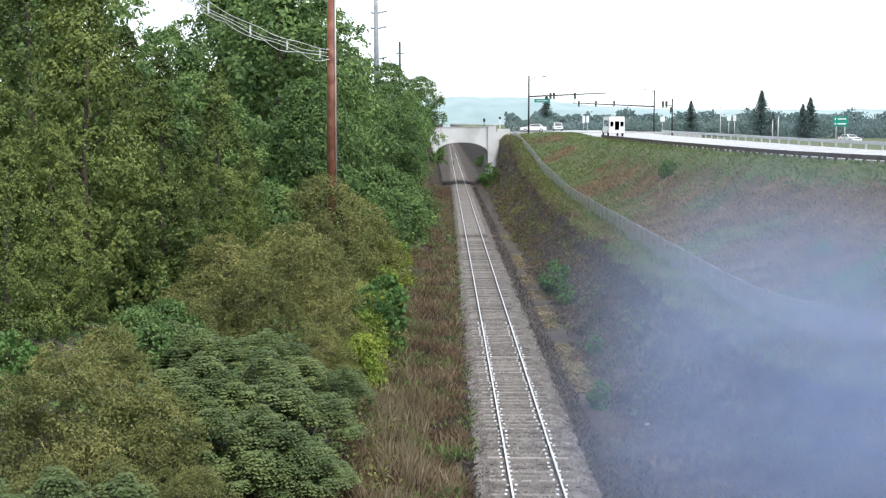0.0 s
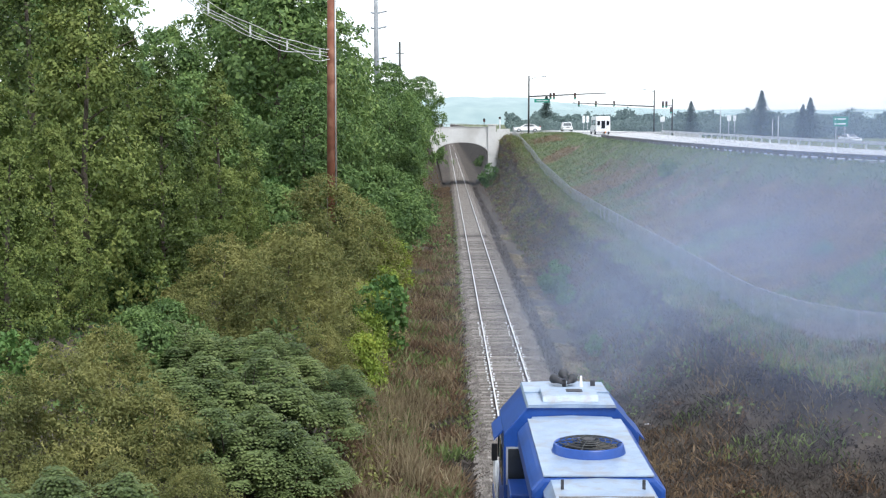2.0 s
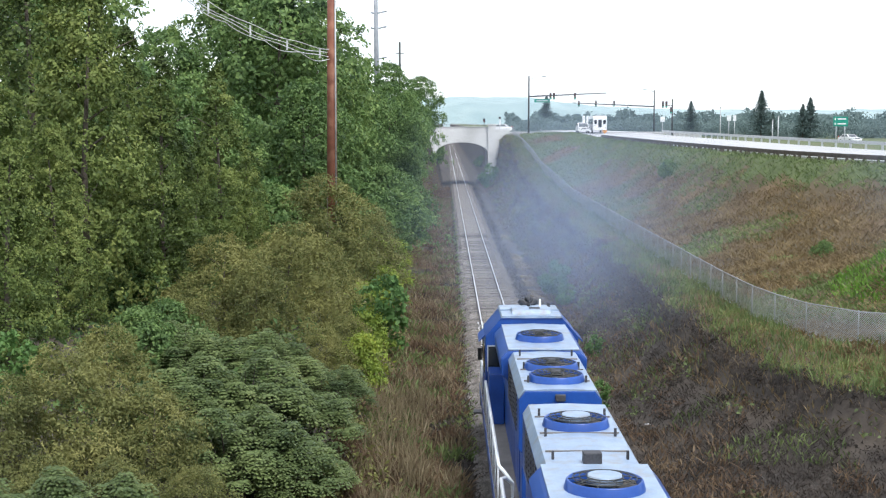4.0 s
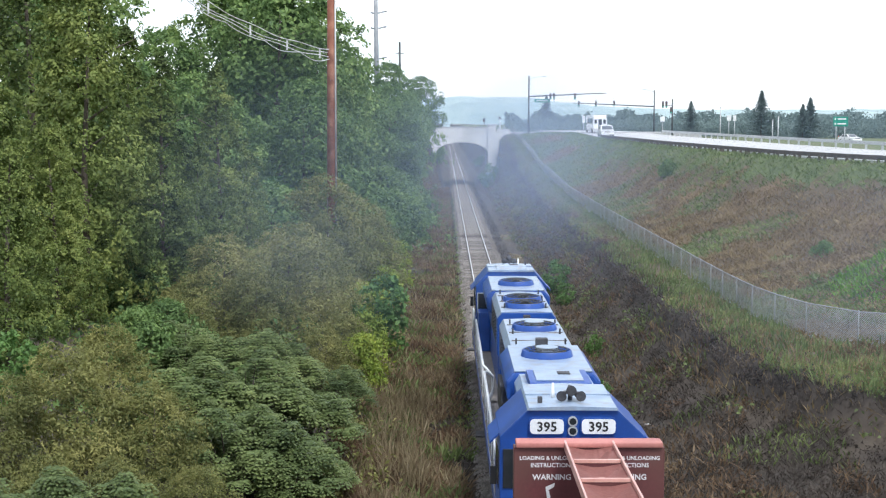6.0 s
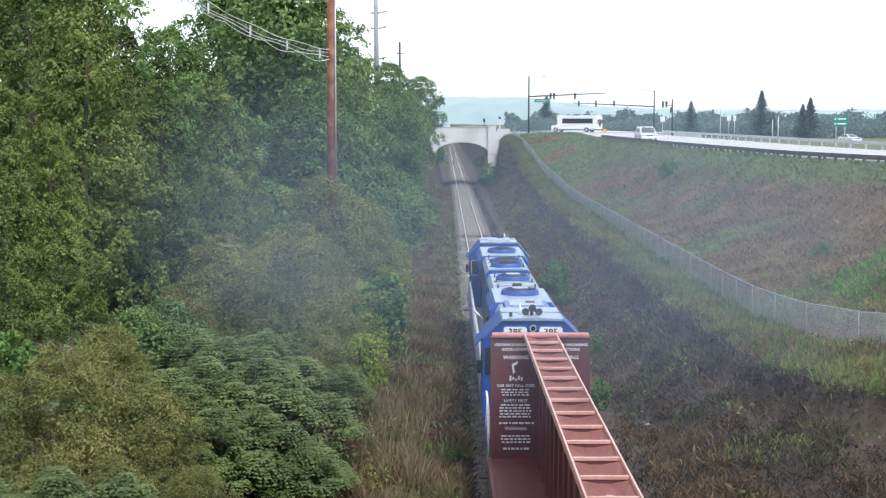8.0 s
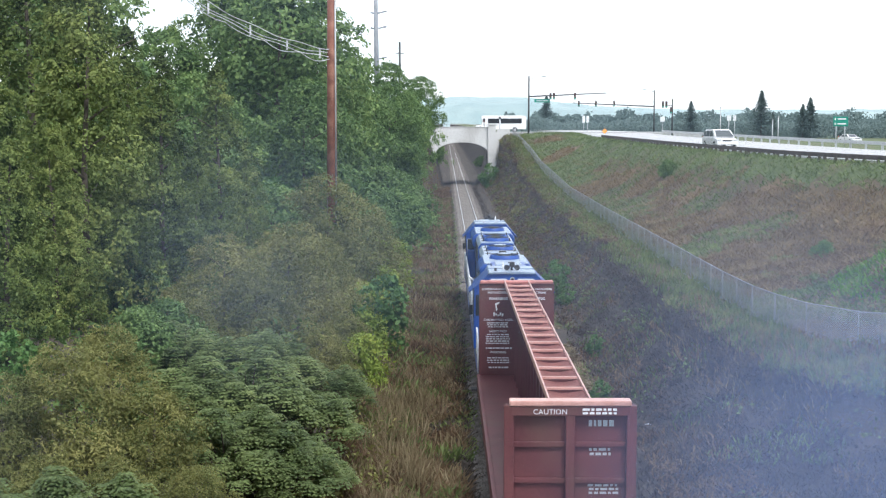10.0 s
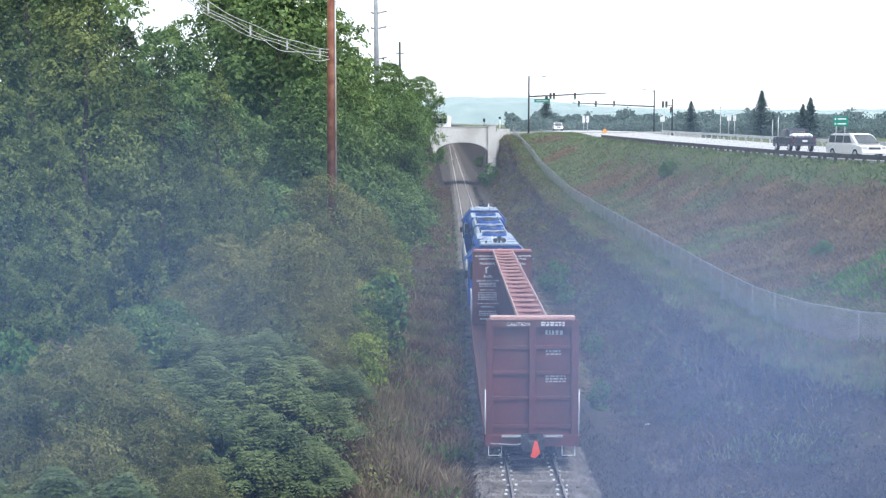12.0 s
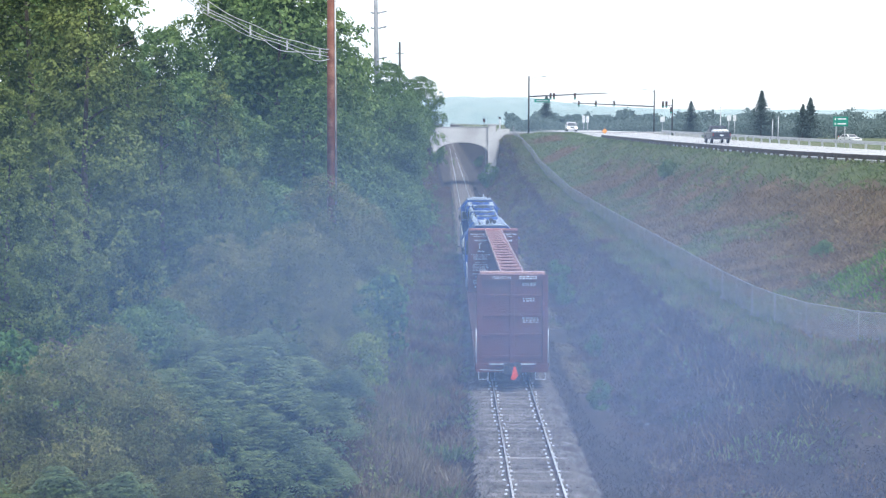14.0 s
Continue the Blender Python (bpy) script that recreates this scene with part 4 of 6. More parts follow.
# ---------------------------------------------------------------- tall pole, wires, masts
def poles():
    p = thing("steel_pole", "tall reddish-brown weathered steel power pole", "utility pole")
    part("shaft", tube([(-10.13, 90, 1.0), (-10.08, 90, 14), (-10.03, 90, 24)], 0.36, None, 12, 0.26), M["corten"], p)
    part("flange", tube([(-9.84, 89.72, 4.0), (-9.81, 89.76, 22)], 0.05, None, 6), M["galv"], p)
    far = thing("steel_pylon", "grey tubular steel transmission pole with cross arms", "utility pole")
    y, x = 330.0, -2.71 + (666 - 788) / 2436 * 330
    part("shaft", tube([(x + 0.3, y, 7), (x, y, 46)], 0.75, None, 12, 0.4), M["pylon"], far)
    for z in (25.6, 32.8, 36.4, 40.0):
        part("cross_arm", tube([(x - 1.2, y, z + 0.3), (x, y, z), (x + 2.6, y, z + 0.6)], 0.2, None, 6), M["pylon"], far)
    q = thing("wooden_pole", "dark wooden utility pole behind the trees", "utility pole")
    y, x = 300.0, -2.71 + (708 - 788) / 2436 * 300
    part("shaft", tube([(x, y, 7), (x, y, 28)], 0.3, None, 8, 0.22), M["dark_steel"], q)
    for z in (23.0, 25.5):
        part("cross_arm", box(x - 0.9, x + 0.9, y - 0.1, y + 0.1, z, z + 0.15), M["dark_steel"], q)


poles()


def wires():
    g = thing("cable_bundle", "bundle of pale aerial cables sagging to the pole", "cable")
    a = Vector((-10.2, 90, 14.9))
    for k, (dz, dx) in enumerate(((0, 0), (0.25, -0.1), (-0.12, 0.1), (0.5, 0.05))):
        pts = []
        for i in range(73):
            t = i / 72
            x = -10.2 - 12 * t + dx
            y = 90 - 40 * t
            z = 14.9 + dz * (1 - t * 0.3) + 9.0 * t * t + 0.2 * t + 0.05 * math.sin(t * 40 + k) - (0.22 * abs(math.sin(t * 8 * math.pi)) if k == 2 else 0.0)
            pts.append((x, y, z))
        part("cable", tube(pts, 0.026, None, 5), M["cable"], g)
    for i in range(1, 24, 3):
        t = i / 24
        c = Vector((-10.2 - 12 * t, 90 - 40 * t, 14.9 + 9.0 * t * t + 0.2 * t))
        part("spacer", box(c.x - 0.05, c.x + 0.05, c.y - 0.02, c.y + 0.02, c.z - 0.16, c.z + 0.42, bevel=0.01), M["cable"], g)


wires()


# ---------------------------------------------------------------- trees
def limbs(rng, height, r0, spread, bm, n=7, start=0.25):
    tube([(0, 0, -0.6), (rng.uniform(-.2, .2), rng.uniform(-.2, .2), height * 0.45), (rng.uniform(-.4, .4), rng.uniform(-.4, .4), height * 0.92)], r0, bm, 9, r0 * 0.2)
    for k in range(n):
        a = rng.uniform(0, 2 * math.pi)
        h = height * (start + (0.85 - start) * k / n)
        l = spread * rng.uniform(0.6, 1.0)
        tube([(0, 0, h), (math.cos(a) * l * 0.5, math.sin(a) * l * 0.5, h + l * 0.3), (math.cos(a) * l, math.sin(a) * l, h + l * 0.55)], r0 * 0.35, bm, 6, r0 * 0.06)
    return bm


def tree(name, label, category, group, material, height, profile, count, leaf, seed, trunk_r=0.22, base=0.0, **kw):
    """A tree or shrub with a tapered trunk, limbs and a lumpy crown of leaves."""
    t = thing(name, label, category, group)
    rng = random.Random(seed)
    nr = np.random.default_rng(seed)
    rad = max(profile(h / 20) for h in range(21))
    part("trunk", limbs(rng, height * 0.9, trunk_r, rad * 0.75, bmesh.new()), M["bark"], t)
    pts, nor = cloud(rng, count, profile, height - base, base, seed, **kw)
    crown = new("crown", quads_mesh("crown", leaves(nr, pts, nor, *leaf), M[material]))
    crown.parent = t
    return t


def column(r, top=0.15):
    """Broad low down, tapering to a blunt tip."""
    return lambda h: r * (0.75 + 0.25 * math.sin(min(1, h * 3) * math.pi / 2)) * (1 - (max(0, h - 0.2) / 0.8) ** 1.25 * (1 - top))


def dome(r):
    return lambda h: r * math.sqrt(max(0.02, 1 - (max(0, h - 0.35) / 0.66) ** 2)) * (0.6 + 0.4 * min(1, h / 0.35))


def mound(r):
    return lambda h: r * math.sqrt(max(0.015, 1 - h * h * 0.98))


def put(x, y, s, rz, sink=0.1):
    return Matrix.LocRotScale((x, y, ground_z(x, y) - sink), Euler((0, 0, radians(rz))), (s, s, s))


def place(proto, spots):
    """The first spot takes the tree itself, the others copies of it."""
    for i, (x, y, s, rz) in enumerate(spots):
        m = put(x, y, s, rz)
        if i == 0:
            proto.matrix_basis = m
        else:
            c = copy_thing(proto, pose(0, 0, 0))
            c.matrix_basis = m


def px(u, y):
    """The x of something that stands y metres off on the bearing u."""
    return -2.71 + (u - 788) / 2436 * y


g1 = "trees of the wooded bank"
vine_a = tree("vine_clad_tree", "tall tree wrapped in yellowish-green climbing vines", "tree", g1, "leaf_vine", 16, column(3.3), 26000, (0.20, 0.135, 0.35, 0.4), 11, base=0.2, lump=0.3, freq=0.7, clump=0.42, gap=-0.08, depth=0.42)
vine_b = tree("vine_clad_tree", "tall slender tree wrapped in olive-green vines", "tree", g1, "leaf_vine", 15, column(2.7, 0.06), 21000, (0.19, 0.13, 0.4, 0.4), 12, base=0.2, lump=0.3, freq=0.75, clump=0.38, gap=-0.08, depth=0.42)
broad_a = tree("broadleaf_tree", "large dark green broadleaf tree with dense crown", "tree", g1, "leaf_tree", 19, dome(5.0), 15000, (0.42, 0.28, 0.3, 0.5), 13, 0.32, 1.5, lump=0.42, freq=0.32, clump=0.95, gap=-0.12)
broad_b = tree("broadleaf_tree", "broadleaf tree with an uneven rounded green crown", "tree", g1, "leaf_tree", 15, dome(4.2), 14000, (0.36, 0.25, 0.3, 0.5), 14, 0.26, 1.0, lump=0.45, freq=0.4, clump=0.8)
place(vine_a, [(px(150, 56), 56, 0.92, 20), (px(-60, 50), 50, 0.8, 140), (px(60, 66), 66, 1.15, 250), (px(95, 50), 50, 0.48, 200)])
place(vine_b, [(px(285, 60), 60, 0.76, 0), (px(388, 70), 70, 0.76, 200), (px(8, 41), 41, 0.56, 100), (px(345, 64), 64, 0.5, 90), (px(225, 74), 74, 0.86, 30), (px(436, 78), 78, 0.5, 170)])
place(broad_a, [(px(495, 112), 112, 1.08, 0), (px(432, 125), 125, 1.12, 90), (px(562, 122), 122, 0.98, 200), (px(300, 112), 112, 0.74, 310), (px(130, 95), 95, 1.0, 30), (px(20, 90), 90, 1.15, 77), (px(480, 150), 150, 1.1, 20), (px(540, 100), 100, 0.6, 60)])
place(broad_b, [(px(690, 165), 165, 0.86, 0), (px(722, 195), 195, 0.84, 130), (px(612, 150), 150, 0.98, 60), (px(595, 135), 135, 0.9, 280), (px(703, 178), 178, 0.72, 10), (px(745, 226), 226, 0.74, 45), (px(690, 215), 215, 0.95, 75), (px(240, 82), 82, 0.7, 15), (px(350, 90), 90, 0.72, 115)])
bush_a = tree("willow_shrub", "olive-green willow shrub with fine leaves", "shrub", "shrubs beside the track", "leaf_bush", 5.2, mound(3.0), 15000, (0.20, 0.07, 0.1, 0.6), 21, 0.08, 0.1, lump=0.38, freq=0.5, clump=0.5, gap=-0.35)
bush_b = tree("broad_shrub", "dense green shrub at the foot of the trees", "shrub", "shrubs beside the track", "leaf_tree", 4.5, mound(2.8), 10000, (0.26, 0.15, 0.2, 0.5), 22, 0.08, 0.1, lump=0.42, freq=0.5, clump=0.5)


def sumac_shrub(seed, height=2.7, radius=2.8, tips=210):
    """Forked stems, each ending in a drooping rosette of compound leaves."""
    t = thing("sumac_shrub", "spreading sumac shrub with drooping green leaflets", "shrub", "shrubs beside the track")
    rng, nr = random.Random(seed), np.random.default_rng(seed)
    stems, pts, nor, alo = bmesh.new(), [], [], []
    off = Vector((seed * 3.7, 1.0, seed * 0.9))
    for k in range(tips):
        a, q = rng.uniform(0, 2 * math.pi), math.sqrt(rng.random())
        r = radius * q
        lift = 1 + 0.55 * noise.noise(Vector((math.cos(a) * r, math.sin(a) * r, 0)) * 0.75 + off)
        z = height * (math.sqrt(1 - 0.86 * q * q)) * lift * rng.uniform(0.72, 1.0)
        tip = Vector((math.cos(a) * r, math.sin(a) * r, max(0.35, z)))
        if k % 5 == 0:
            tube([(tip.x * 0.2, tip.y * 0.2, -0.3), (tip.x * 0.6, tip.y * 0.6, tip.z * 0.55), tuple(tip)], 0.045, stems, 5, 0.015)
        turn = rng.uniform(0, 6.28)
        for j in range(8):
            b = turn + j * 2 * math.pi / 8 + rng.uniform(-0.25, 0.25)
            out, ln = Vector((math.cos(b), math.sin(b), 0)), rng.uniform(0.30, 0.50)
            side = Vector((-out.y, out.x, 0))
            for m in range(1, 6):
                f = m / 5
                c = tip + out * ln * f + Vector((0, 0, 0.16 * f - 0.42 * f * f))
                for sg in (-1, 1):
                    pts.append(c + side * sg * 0.06)
                    alo.append(side * sg + out * 0.6 - Vector((0, 0, 0.35)))
                    nor.append(out * 0.25 * f + Vector((0, 0, 1)))
    part("stem", stems, M["bark"], t)
    c, al, no = (np.array([tuple(v) for v in w]) for w in (pts, alo, nor))
    no, al = unit(no + nr.normal(0, 0.22, no.shape)), unit(al)
    sd = unit(np.cross(no, al))
    ln, wd = 0.14 * nr.uniform(0.7, 1.25, (len(c), 1)), 0.05 * nr.uniform(0.8, 1.2, (len(c), 1))
    v = np.stack([c - al * ln * 0.3, c + al * ln * 0.25 + sd * wd, c + al * ln * 0.8, c + al * ln * 0.25 - sd * wd], 1).reshape(-1, 3)
    crown = new("crown", quads_mesh("crown", v, M["leaf_sumac"]))
    crown.parent = t
    return t


sumac = sumac_shrub(23)
place(bush_a, [(px(510, 60), 60, 0.86, 0), (px(395, 56), 56, 0.76, 80), (px(120, 33.5), 33.5, 0.62, 200), (px(-10, 32), 32, 0.5, 300), (px(640, 85), 85, 0.85, 33), (px(580, 78), 78, 1.12, 120), (px(320, 50), 50, 0.5, 10), (px(265, 34), 34, 0.50, 99), (px(560, 66), 66, 0.7, 240), (px(450, 54), 54, 0.66, 300), (px(60, 29.0), 29.0, 0.34, 30), (px(200, 29.5), 29.5, 0.38, 130), (px(340, 31), 31, 0.36, 230), (px(575, 51), 51, 0.42, 70), (px(610, 56), 56, 0.45, 160), (px(180, 41), 41, 0.5, 250)])
place(bush_b, [(px(640, 100), 100, 1.1, 0), (px(700, 112), 112, 1.0, 70), (px(480, 85), 85, 1.0, 140), (px(705, 135), 135, 1.05, 200), (px(585, 100), 100, 1.3, 20), (px(706, 170), 170, 1.1, 90), (px(718, 200), 200, 1.0, 10), (px(764, 310), 310, 1.2, 50), (px(852, 300), 300, 0.5, 150), (px(685, 125), 125, 1.2, 40), (px(215, 58), 58, 0.6, 140), (px(240, 46), 46, 0.52, 60), (px(285, 49), 49, 0.5, 200), (px(605, 92), 92, 0.9, 40), (px(1462, 74), 74, 0.22, 10), (px(1182, 127), 127, 0.32, 70)])
place(sumac, [(px(430, 41), 41, 0.82, 0), (px(520, 42), 42, 0.72, 100), (px(400, 36), 36, 0.72, 200), (px(475, 36.5), 36.5, 0.70, 300), (px(340, 40), 40, 0.72, 40), (px(572, 48), 48, 0.6, 150), (px(460, 47), 47, 0.7, 250), (px(535, 38), 38, 0.5, 20), (px(325, 46), 46, 0.7, 120), (px(45, 27.5), 27.5, 0.62, 10), (px(135, 27.8), 27.8, 0.66, 190)])


# ---------------------------------------------------------------- distance
def far_woods():
    """Belts of distant wood: clumps of leaves on a long low crown."""
    nr = np.random.default_rng(31)
    for y, x0, x1, h, n, w in ((330, 13, 140, 6.0, 42000, 0.40), (520, 20, 260, 9.6, 26000, 0.8), (275, -80, -14, 13, 8000, 0.8)):
        xs = nr.uniform(x0, x1, n)
        top = np.array([h * (0.75 + 0.35 * noise.noise(Vector((x * 0.13, y, 0))) + 0.2 * noise.noise(Vector((x * 0.5, y, 5)))) for x in xs])
        zs = 6.5 + top * nr.random(n) ** 0.7
        pts = np.stack([xs, y + nr.normal(0, 5, n), zs], 1)
        nor = np.tile(np.array([[0.0, -1.0, 0.6]]), (n, 1))
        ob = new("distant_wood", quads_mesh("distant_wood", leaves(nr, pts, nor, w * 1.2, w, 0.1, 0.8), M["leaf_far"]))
        tagged(ob, "dark belt of distant trees beyond the road", "wood", kind="stuff")


far_woods()



def hills():
    """A long wooded ridge far off; a pale glow in its material stands for haze."""
    m = bpy.data.materials.new("haze_glow_ridge")
    m.use_nodes = True
    n, l = m.node_tree.nodes, m.node_tree.links
    bs = n["Principled BSDF"]
    tc, no, r = n.new("ShaderNodeTexCoord"), n.new("ShaderNodeTexNoise"), n.new("ShaderNodeValToRGB")
    no.inputs["Scale"].default_value, no.inputs["Detail"].default_value = 0.02, 8
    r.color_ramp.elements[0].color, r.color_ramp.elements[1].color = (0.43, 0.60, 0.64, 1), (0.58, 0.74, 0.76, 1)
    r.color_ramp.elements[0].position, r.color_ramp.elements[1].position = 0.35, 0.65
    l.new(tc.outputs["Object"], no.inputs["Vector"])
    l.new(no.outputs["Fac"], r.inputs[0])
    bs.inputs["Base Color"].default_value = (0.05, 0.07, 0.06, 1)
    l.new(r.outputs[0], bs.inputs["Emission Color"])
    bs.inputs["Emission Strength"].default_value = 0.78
    b = bmesh.new()
    prev = None
    for k in range(200):
        x = -1500 + k * 18
        z = float(np.interp(x, [-1500, -200, 60, 160, 215, 300, 500, 800, 1200, 2100], [56, 56, 63, 61, 54, 44, 36, 37, 42, 46]))
        z += 3.0 * noise.noise(Vector((x * 0.02, 0, 0))) + 1.6 * noise.noise(Vector((x * 0.09, 3, 0)))
        cur = [b.verts.new((x, 2600, -5)), b.verts.new((x, 2680, z * 0.6)), b.verts.new((x, 2800, z)), b.verts.new((x, 3100, -5))]
        if prev:
            for i in range(3):
                f = b.faces.new((prev[i], cur[i], cur[i + 1], prev[i + 1]))
                f.smooth = True
        prev = cur
    tagged(part("distant_hills", b, m), "wooded hills on the horizon, tinted pale blue-green for haze", "hills", kind="structure")


hills()


def spruce(seed):
    t = thing("spruce_tree", "dark pointed spruce tree standing beyond the road", "tree", "spruces beyond the road")
    nr = np.random.default_rng(seed)
    part("trunk", tube([(0, 0, -0.5), (0, 0, 9.2)], 0.18, None, 7, 0.03), M["bark"], t)
    pts, nor = [], []
    for k in range(26):
        h = 0.8 + k * 0.33
        r = 3.7 * (1 - h / 9.3) + 0.06
        for j in range(14):
            a = nr.uniform(0, 6.28)
            ln = r * nr.uniform(0.6, 1.1)
            for q in np.linspace(0.15, 1, 9):
                pts.append((math.cos(a) * ln * q, math.sin(a) * ln * q, h + 0.25 * q * q * ln * 0.6 - 0.15 * q + nr.normal(0, 0.04)))
                nor.append((math.cos(a) * 0.4, math.sin(a) * 0.4, 1))
    c = new("crown", quads_mesh("crown", leaves(nr, np.array(pts), np.array(nor), 0.6, 0.19, 0.3, 0.5), M["leaf_spruce"]))
    c.parent = t
    return t


sp = spruce(41)
place(sp, [(px(1345, 262), 262, 1.0, 0), (px(1418, 280), 280, 0.8, 70), (px(1431, 282), 282, 0.95, 20), (px(1221, 300), 300, 0.85, 140), (px(1365, 272), 272, 0.6, 30), (px(966, 420), 420, 1.15, 10)])


# ---------------------------------------------------------------- crossing: signals, signs
def signal_head(par, x, y, z, flip=1):
    s = part("signal_head", box(x - 0.17, x + 0.17, y - 0.14, y + 0.1, z - 0.55, z + 0.55, bevel=0.03), M["dark_steel"], par, "black three-lens traffic signal")
    for k, mt in ((0.36, "dim_red"), (0.0, "dim_amber"), (-0.36, "green_lens")):
        part("lens", tube([(x, y - 0.15, z + k), (x, y - 0.142, z + k)], 0.12, None, 12), M[mt], s)
        part("lens_hood", tube([(x, y - 0.3, z + k + 0.1), (x, y - 0.14, z + k + 0.1)], 0.05, None, 6), M["dark_steel"], s)


def masts():
    def lamp_arm(par, x, y, z, d):
        part("lamp_arm", tube([(x, y, z - 0.5), (x + d * 0.5, y, z - 0.1), (x + d, y, z)], 0.06, None, 6, 0.04), M["galv"], par)
        part("lamp_head", box(x + d - 0.35, x + d + 0.35, y - 0.15, y + 0.15, z - 0.08, z + 0.1, bevel=0.05), M["galv"], par)
    a = thing("signal_mast", "dark steel mast arm with traffic signals and street lamp", "traffic signal", "signals at the crossing")
    y = 236.0
    x = px(935, y)
    part("pole", tube([(x, y, 8.3), (x, y, 18.6)], 0.17, None, 10, 0.12), M["dark_steel"], a)
    part("arm", tube([(x, y, 15.1), (px(1071, y), y, 15.7)], 0.12, None, 8, 0.07), M["dark_steel"], a)
    lamp_arm(a, x, y, 18.5, 2.6)
    for u in (973, 979, 1016):
        signal_head(a, px(u, y), y - 0.25, 15.15)
    part("name_plate", box(px(945, y), px(972, y), y - 0.05, y, 14.1, 14.7), M["green_sign"], a, "dark green street sign")
    part("name_writing", box(px(948, y), px(969, y), y - 0.06, y - 0.05, 14.3, 14.5), M["galv"], a)
    b = thing("signal_mast", "dark steel mast arm reaching over the far road", "traffic signal", "signals at the crossing")
    y = 262.0
    x = px(1156, y)
    part("pole", tube([(x, y, 8.3), (x, y, 16.8)], 0.16, None, 10, 0.11), M["dark_steel"], b)
    part("arm", tube([(x, y, 13.7), (px(1012, y), y, 14.4)], 0.12, None, 8, 0.07), M["dark_steel"], b)
    lamp_arm(b, x, y, 16.9, -1.9)
    for u in (1023, 1053, 1085):
        signal_head(b, px(u, y), y - 0.25, 14.25)
    c = thing("signal_mast", "short dark pole with side-mounted traffic signals", "traffic signal", "signals at the crossing")
    y = 240.0
    x = px(1188, y)
    part("pole", tube([(x, y, 8.3), (x, y, 14.8)], 0.16, None, 10, 0.11), M["dark_steel"], c)
    part("arm", tube([(x, y, 13.6), (x - 1.1, y, 13.7)], 0.05, None, 6), M["dark_steel"], c)
    for u in (1171, 1177, 1185):
        signal_head(c, px(u, y), y - 0.25, 13.8 if u < 1180 else 12.8)
    # small signals at the end of the bridge
    for u, wht in ((857, 0), (885, 1)):
        q = thing("pedestrian_signal", "small crossing signal on a post at the bridge end", "signal", "small signals on the bridge")
        x = px(u, 239.5)
        part("post", tube([(x, 241.2, 9.0), (x, 241.2, 11.6 if wht else 10.9)], 0.11 if wht else 0.06, None, 8), M["white" if wht else "dark_steel"], q)
        part("head", box(x - 0.2, x + 0.2, 241.0, 241.3, 11.3 if wht else 10.8, 11.7 if wht else 11.4, bevel=0.03), M["dark_steel"], q)
        if not wht:
            part("lens", box(x - 0.14, x + 0.14, 240.96, 241.0, 10.85, 11.05), M["dim_red"], q)


masts()


def sign(u, v, y, w, h, mat, label, round_turn=0, lines=0, posts=2):
    s = thing("road_sign", label, "road sign", "road signs")
    x, z = px(u, y), 10.68 - (v - 217) / 2436 * y
    g = ground_z(x, y)
    if round_turn:
        b = prism([(x, z - h / 2), (x + w / 2, z), (x, z + h / 2), (x - w / 2, z)], "y", y - 0.03, y)
    else:
        b = box(x - w / 2, x + w / 2, y - 0.03, y, z - h / 2, z + h / 2, bevel=0.01)
    part("panel", b, M[mat], s)
    for k in range(posts):
        xx = x + (0 if posts == 1 else (-0.3 + 0.6 * k) * w)
        part("post", tube([(xx, y + 0.04, g - 0.3), (xx, y + 0.04, z + h * 0.3)], 0.05, None, 6), M["galv"], s)
    for k in range(lines):
        zz = z + h * (0.26 - 0.5 * k / max(1, lines - 1))
        part("writing", box(x - w * 0.22, x + w * 0.36, y - 0.036, y - 0.031, zz - h * 0.07, zz + h * 0.07), M["white"], s)
        part("arrow", box(x - w * 0.42, x - w * 0.34, y - 0.036, y - 0.031, zz - h * 0.1, zz + h * 0.1), M["white"], s)


sign(1485, 215, 150, 1.6, 1.05, "green_sign", "green direction sign with two white lines on posts", lines=2)
sign(1069, 232, 236, 0.95, 0.95, "amber", "orange diamond roadwork sign", 1, posts=1)
sign(1032, 211, 258, 0.5, 1.3, "white", "white road sign on a post", posts=1)
sign(1039, 211, 258, 0.5, 1.2, "white", "white road sign on a post", posts=1)
sign(1171, 211, 236, 0.8, 0.85, "white", "square white road sign", posts=1)
sign(1288, 209, 200, 0.6, 0.75, "white", "white route marker beside the road", posts=1)
sign(1298, 209, 200, 0.45, 0.8, "white", "white route marker beside the road", posts=1)
for u, v, y in ((1365, 212, 240), (1375, 206, 250), (1273, 190, 260)):
    t = thing("utility_pole", "thin grey utility pole in front of the far trees", "utility pole", "thin poles beyond the road")
    x = px(u, y)
    part("shaft", tube([(x, y, 6.0), (x, y, 10.68 + (217 - v) / 2436 * y)], 0.12, None, 7, 0.08), M["galv"], t)
    part("cap", box(x - 0.12, x + 0.12, y - 0.12, y + 0.12, 10.6 + (217 - v) / 2436 * y, 10.72 + (217 - v) / 2436 * y), M["galv"], t)


